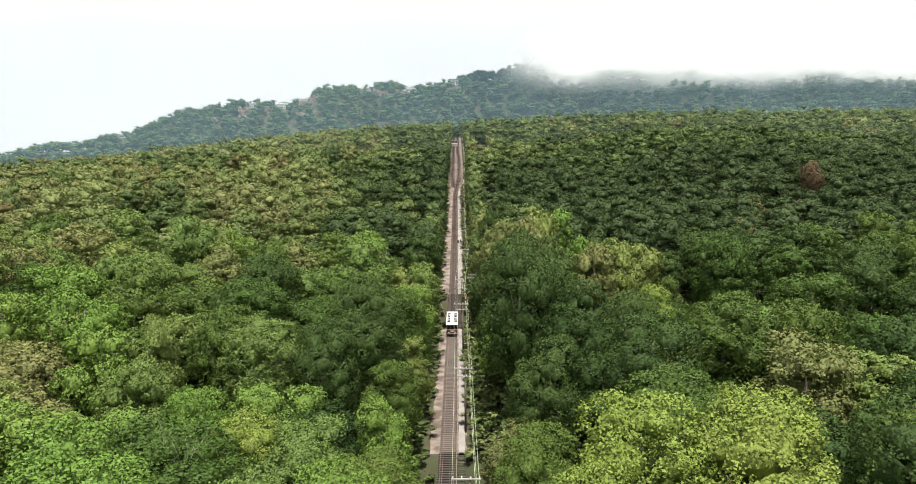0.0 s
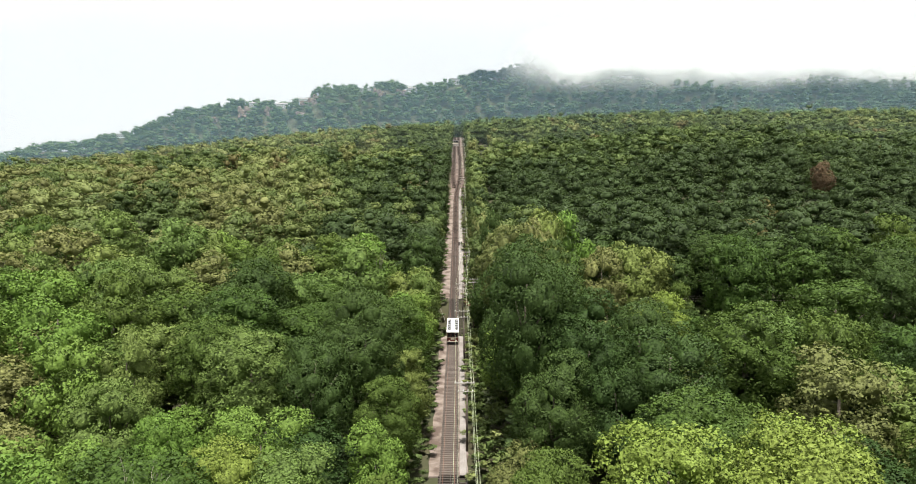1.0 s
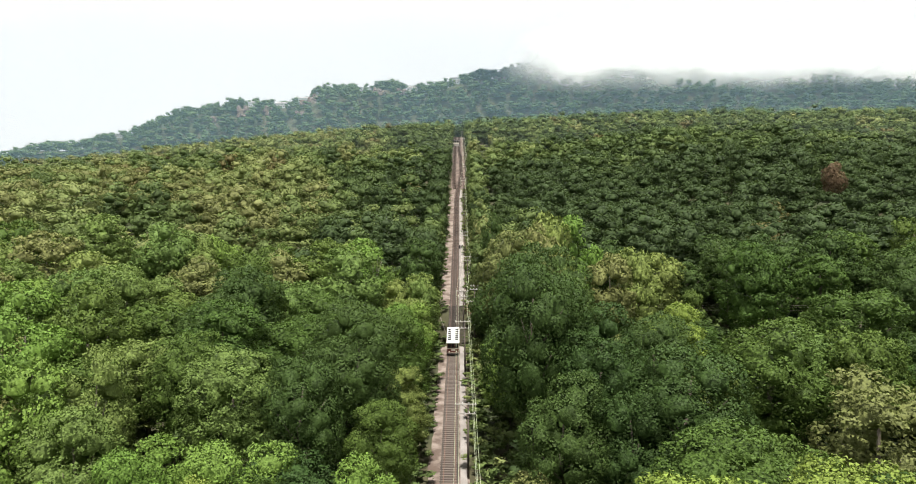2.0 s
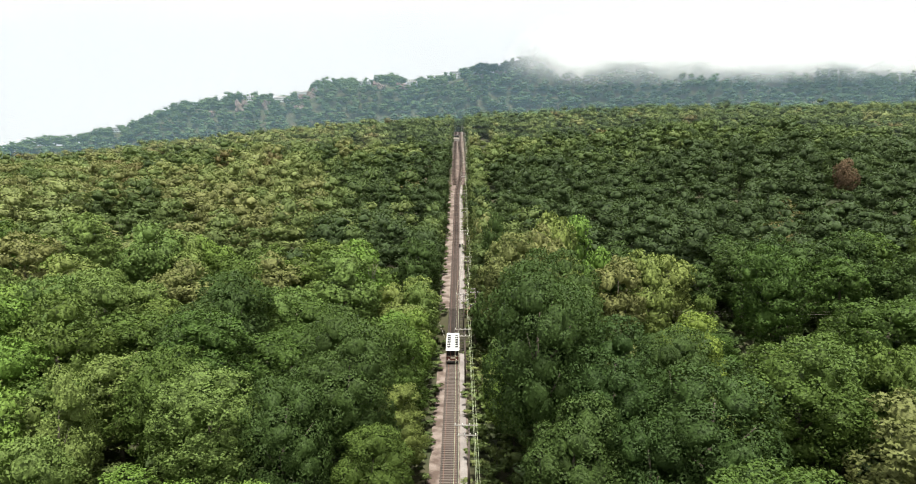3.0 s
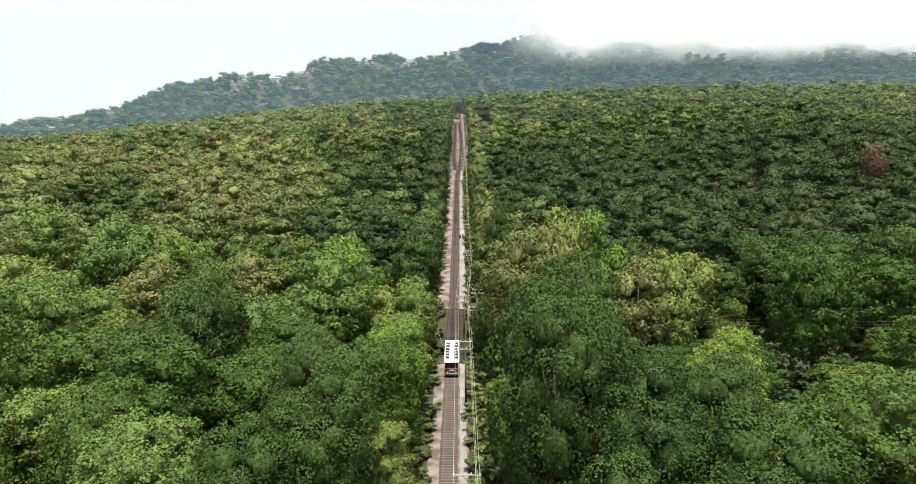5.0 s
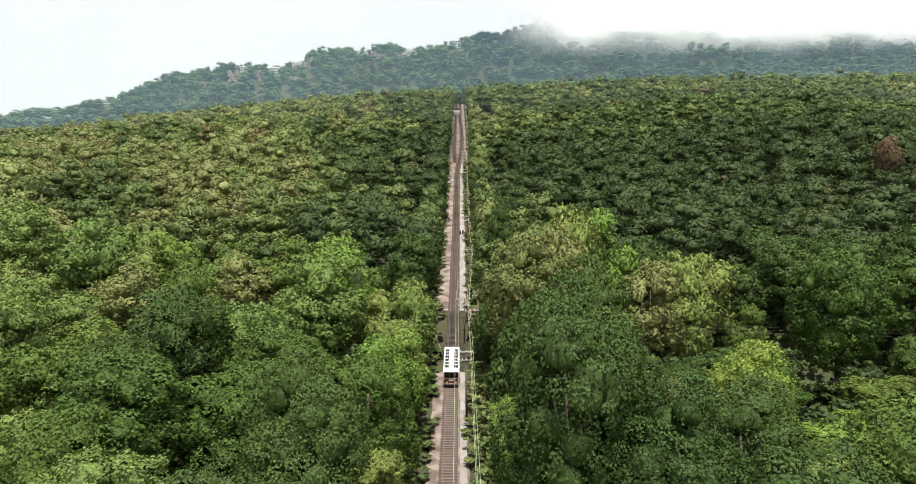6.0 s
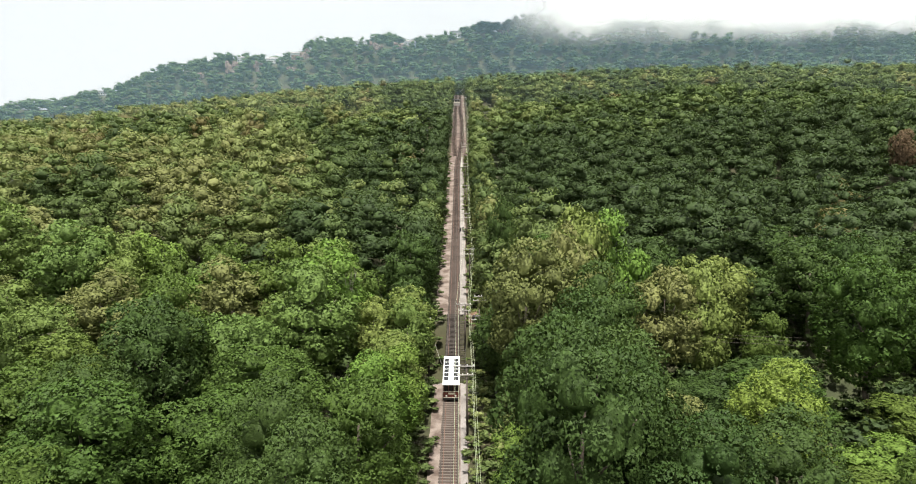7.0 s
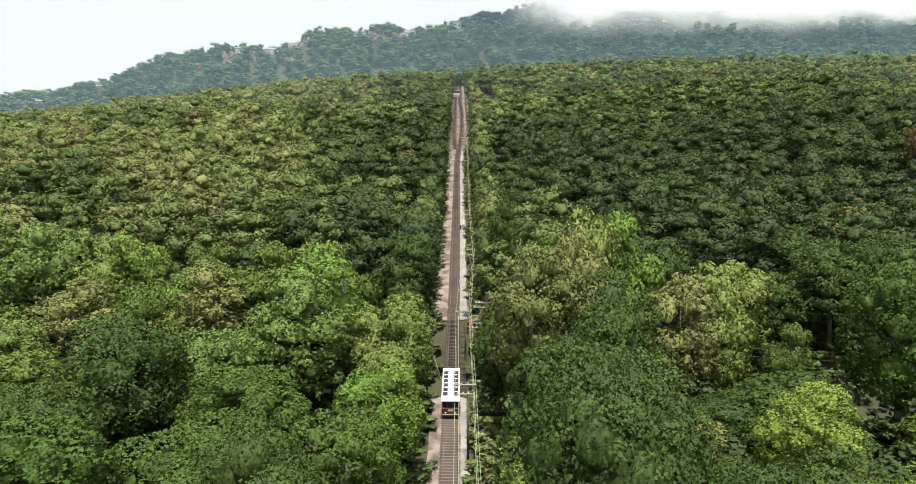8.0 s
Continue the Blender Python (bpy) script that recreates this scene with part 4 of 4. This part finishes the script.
def tint_and_shade(P, top=0.88, rare=0.02):
    # own hues by patch; sunlit left lighter, clouded right darker, put into the tint
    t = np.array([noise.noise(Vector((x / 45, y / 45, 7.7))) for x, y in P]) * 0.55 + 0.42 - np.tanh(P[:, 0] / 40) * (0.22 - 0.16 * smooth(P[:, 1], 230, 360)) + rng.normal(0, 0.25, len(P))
    # cloud shade put into the tint on the right slope and beside the line
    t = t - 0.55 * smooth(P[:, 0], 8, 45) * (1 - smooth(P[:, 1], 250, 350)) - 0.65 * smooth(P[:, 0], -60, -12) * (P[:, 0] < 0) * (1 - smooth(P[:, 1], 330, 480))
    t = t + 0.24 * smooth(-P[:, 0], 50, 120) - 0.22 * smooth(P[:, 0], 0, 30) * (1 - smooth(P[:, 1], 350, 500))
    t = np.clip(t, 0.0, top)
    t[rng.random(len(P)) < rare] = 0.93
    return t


near_wedge = lambda P: (P[:, 1] > 20) & (P[:, 1] < 172) & (np.abs(P[:, 0]) < 20 + 0.62 * P[:, 1])

# woods of the middle distance
P = jitter_grid(-330, 330, 24, 310, 11.2)
R = rng.uniform(5.0, 7.6, len(P))
k = clear(P, R + 6) & ~near_wedge(P) & (np.abs(P[:, 0]) < 24 + 0.76 * P[:, 1]) & (np.hypot(P[:, 0] - 137, P[:, 1] - 241) > 8)
rows = edge_rows(183, 310, 7.0, 4.0, 5.2)
P, R = np.concatenate([P[k], rows[:, :2]]), np.concatenate([R[k], rows[:, 2]])
forest("woodland", P, R, rng.uniform(9, 17, len(P)) + R * 1.05, tint_and_shade(P), [crown(40 + i, 14, 40, 1650, 0.34, 0, ball=(0.15, 0.25), bough=(0.36, 0.48), poke=0.5, lump=0.12, wide=0.46, calm=0.6) for i in range(8)], MAT_WOODS, "dense mixed green woodland on the lower slope")

P = jitter_grid(-520, 520, 310, 560, 11.8)
R = rng.uniform(5.2, 8.2, len(P))
k = clear(P, R + 6) & (np.abs(P[:, 0]) < 24 + 0.76 * P[:, 1])
rows = edge_rows(312, 560, 7.5, 4.4, 5.6)
P, R = np.concatenate([P[k], rows[:, :2]]), np.concatenate([R[k], rows[:, 2]])
forest("woodland", P, R, rng.uniform(9.5, 16.5, len(P)) + R * 1.05, tint_and_shade(P), [crown(60 + i, 11, 14, 560, 0.48, 0, ball=(0.18, 0.28), bough=(0.38, 0.5), poke=0.5, lump=0.12, wide=0.46, calm=0.8) for i in range(8)], MAT_WOODS, "dense mixed green woodland on the upper slope")

P = jitter_grid(-800, 800, 560, 985, 12.6)
R = rng.uniform(6.5, 10.0, len(P))
k = clear(P, R) & (np.abs(P[:, 0]) < 20 + 0.755 * P[:, 1])
rows = edge_rows(560, 720, 8.0, 5.0, 6.4)
P, R = np.concatenate([P[k], rows[:, :2]]), np.concatenate([R[k], rows[:, 2]])
forest("woodland", P, R, rng.uniform(12, 20, len(P)), np.clip(tint_and_shade(P, 1.0, 0.0), 0, 1), [crown(80 + i, 8, 3, 90, 0.85, 0, low=0.0, wide=0.5, calm=0.9, bough=(0.5, 0.65), lump=0.2, ball=(0.2, 0.32)) for i in range(8)], MAT_FAR_HAZED, "far woods on the mountain side below the ridge")

P = jitter_grid(-340, 340, -60, 420, 16.0)
k = clear(P, np.full(len(P), 7.0)) & ((np.abs(P[:, 0]) > 30 + 0.76 * P[:, 1]) | (P[:, 1] < 20)) & ~near_wedge(P)
P = P[k & ~((np.abs(P[:, 0]) < 52) & (P[:, 1] > -50) & (P[:, 1] < 28))]
forest("woodland", P, rng.uniform(7.5, 10, len(P)), rng.uniform(15, 21, len(P)), tint_and_shade(P), [crown(90 + i, 8, 2, 40, 0.9, 0, ball=(0.2, 0.3)) for i in range(4)], MAT_WOODS, "woods at the edge of the slope")

P = jitter_grid(-50, 50, -46, 28, 9.4)
R = rng.uniform(4.2, 6.2, len(P))
k = clear(P, R) & ~near_wedge(P)
P, R = P[k], R[k]
forest("woodland", P, R, rng.uniform(13, 18, len(P)), tint_and_shade(P), [crown(160 + i, 12, 24, 400, 0.45, 0) for i in range(5)], MAT_WOODS, "woods beside the foot of the railway")

# low scrub on the verges and in the road cutting, and young growth under the trees
verge = jitter_grid(-9.5, 8.5, 40, 345, 1.75)
x, y = verge[:, 0], verge[:, 1]
on_bed = (x > np.where(y < 180, -4.3, -5.2)) & (x < np.where(y < 180, 1.6, 1.9))
verge = verge[~on_bed & (np.abs(y - road_y(x)) > 4.4)]
cut = jitter_grid(-70, 105, 125, 185, 1.9)
d = np.abs(cut[:, 1] - road_y(cut[:, 0]))
cut = cut[(d > 4.0) & (d < np.where(cut[:, 0] > 25, 19, 11)) & ((cut[:, 0] > 9) | (cut[:, 0] < -10))]
P = np.concatenate([verge, cut])
near_line = np.clip(np.minimum(np.abs(P[:, 0] - 1.6), np.abs(P[:, 0] + 4.6)) / 3.5, 0, 1)
forest("undergrowth", P, rng.uniform(1.2, 2.0, len(P)), rng.uniform(1.4, 2.8, len(P)) * (1 + 1.3 * near_line), np.clip(tint_and_shade(P, 0.86, 0.0) + 0.25, 0.3, 0.85), [crown(120 + i, 2, 1, 95, 0.95, 0, wide=0.4, low=0.0, fluff=0.8, bough=(0.35, 0.5), ball=(0.25, 0.35)) for i in range(5)], MAT_WOODS, "low green undergrowth on the verges")

P = jitter_grid(-85, 85, 30, 185, 5.4)
x, y = P[:, 0], P[:, 1]
P = P[((x < -8.0) | (x > 6.5)) & (np.abs(x) < 16 + 0.6 * y) & (np.abs(y - road_y(x)) > np.where(x > 25, 6, 9))]
forest("understorey", P, rng.uniform(2.2, 3.6, len(P)), rng.uniform(4, 10, len(P)), np.clip(tint_and_shade(P, 0.7, 0.0), 0, 0.8), [crown(140 + i, 4, 4, 140, 0.75, 0, low=0.02, fluff=0.5, bough=(0.35, 0.5), ball=(0.2, 0.3)) for i in range(5)], MAT_WOODS, "young green understorey below the taller trees")


# ---- bare dead trees ----
def dead_tree(x, y, top, seed, spread):
    rng_ = random.Random(seed)
    g = float(land(x, y))
    bm = bmesh.new()

    def limb(p, d, ln, r, depth):
        mid = p + d * ln * 0.5 + Vector((rng_.uniform(-1, 1), rng_.uniform(-1, 1), 0)) * ln * 0.06
        end = p + d * ln
        add_tube(bm, [p, mid, end], [r, r * 0.8, r * 0.55], 5)
        if depth:
            for _ in range(3 if depth > 1 else 2):
                nd = (d + Vector((rng_.uniform(-1, 1), rng_.uniform(-1, 1), rng_.uniform(-0.1, 0.7))) * spread).normalized()
                limb(end if rng_.random() < 0.6 else mid, nd, ln * rng_.uniform(0.5, 0.75), r * 0.55, depth - 1)

    h = top - g
    limb(Vector((0, 0, -0.3)), Vector((0.05, 0, 1)), h * 0.55, 0.19, 4)
    ob = new("dead_tree", finish(bm, "dead_tree", MAT_DEAD))
    ob.matrix_basis = pose(x, y, g)
    return tagged(ob, "bare pale grey dead tree with bleached branches", "tree")


dead_tree(-24.6, 54.5, 21.0, 4, 0.34)
dead_tree(-19.0, 150.0, 35.5, 12, 0.14)

# ---- mist on the ridge ----
MIST = mist("ridge_mist", (0.93, 0.93, 0.93), 0.60, 0.010, 246, 300, 316, 350, 50, 190, 0.18)
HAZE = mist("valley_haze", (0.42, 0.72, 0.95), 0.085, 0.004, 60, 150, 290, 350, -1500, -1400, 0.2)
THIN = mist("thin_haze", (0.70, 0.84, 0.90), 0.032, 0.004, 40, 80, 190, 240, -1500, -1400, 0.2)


def veil(name, y, x0, x1, z0, z1, mat, label, s):
    xs, zs = np.linspace(x0, x1, 60), np.linspace(z0, z1, 14)
    X, Z = np.meshgrid(xs, zs)
    Y = y + 9 * np.sin(X / 60 + s) + 5 * np.sin(X / 23 + Z / 30 + s * 2)
    i_ = np.arange(X.size).reshape(X.shape)
    f_ = np.stack([i_[:-1, :-1], i_[:-1, 1:], i_[1:, 1:], i_[1:, :-1]], -1).reshape(-1, 4)
    up = np.tile((0.0, -0.95, 0.30), (X.size, 1)) if mat is MIST else None
    return tagged(new(name, mesh_np(name, np.stack([X, Y, Z], -1).reshape(-1, 3), f_, mat, True, None, up)), label, "mist", kind="stuff")


for i, y in enumerate((846, 880, 912, 940, 962)):
    veil("mist", y, 20, 1100, 215, 560, MIST, "low white cloud drifting over the ridge", i * 1.7)
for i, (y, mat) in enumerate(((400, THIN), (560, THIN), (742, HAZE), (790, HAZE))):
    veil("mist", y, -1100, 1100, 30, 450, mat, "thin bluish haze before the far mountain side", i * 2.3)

# ---- ties ----
tie = finish(box(0, 0, 0, 2.5, 0.24, 0.2, bevel=0.012), "tie", MAT_TIE)
brown_tie = finish(box(0, 0, 0, 2.5, 0.24, 0.2, bevel=0.012), "tie", MAT_BROWNTIE)
dark_tie = finish(box(0, 0, 0, 2.7, 0.26, 0.24, bevel=0.012), "bridge_tie", MAT_DARKTIE)
y = 52.0
rest_v, rest_f = [], []
count = 0
box_v = np.array([(sx * 1.25, sy * 0.12, sz * 0.1) for sx in (-1, 1) for sy in (-1, 1) for sz in (-1, 1)])
while y < 640:
    on_bridge = BRIDGE[0] < y < BRIDGE[1] or LOWER[0] < y < LOWER[1]
    z = float(grade(y)) + 0.14
    a = math.degrees(math.atan2(float(grade(y + 1) - grade(y - 1)), 2))
    if y < 245:
        o = new("tie", dark_tie if on_bridge else (brown_tie if y > BRIDGE[1] else tie))
        o.parent = main_line
        o.matrix_basis = pose(TRACK_X + rng.uniform(-0.05, 0.05), y, z, a, 0, rng.uniform(-1, 1))
    else:
        for bend in ((loop_right,) if y < 350 else (loop_right, loop_left)):
            rest_f.append(CUBE_Q + len(rest_v) * 8)
            rest_v.append(box_v + np.array([TRACK_X + bend(y), y, z]))
    y += 0.64
rest = new("tie_row", mesh_np("tie_row", np.concatenate(rest_v), np.concatenate(rest_f), MAT_BROWNTIE))
rest.parent = main_line
tagged(rest, kind="stuff")
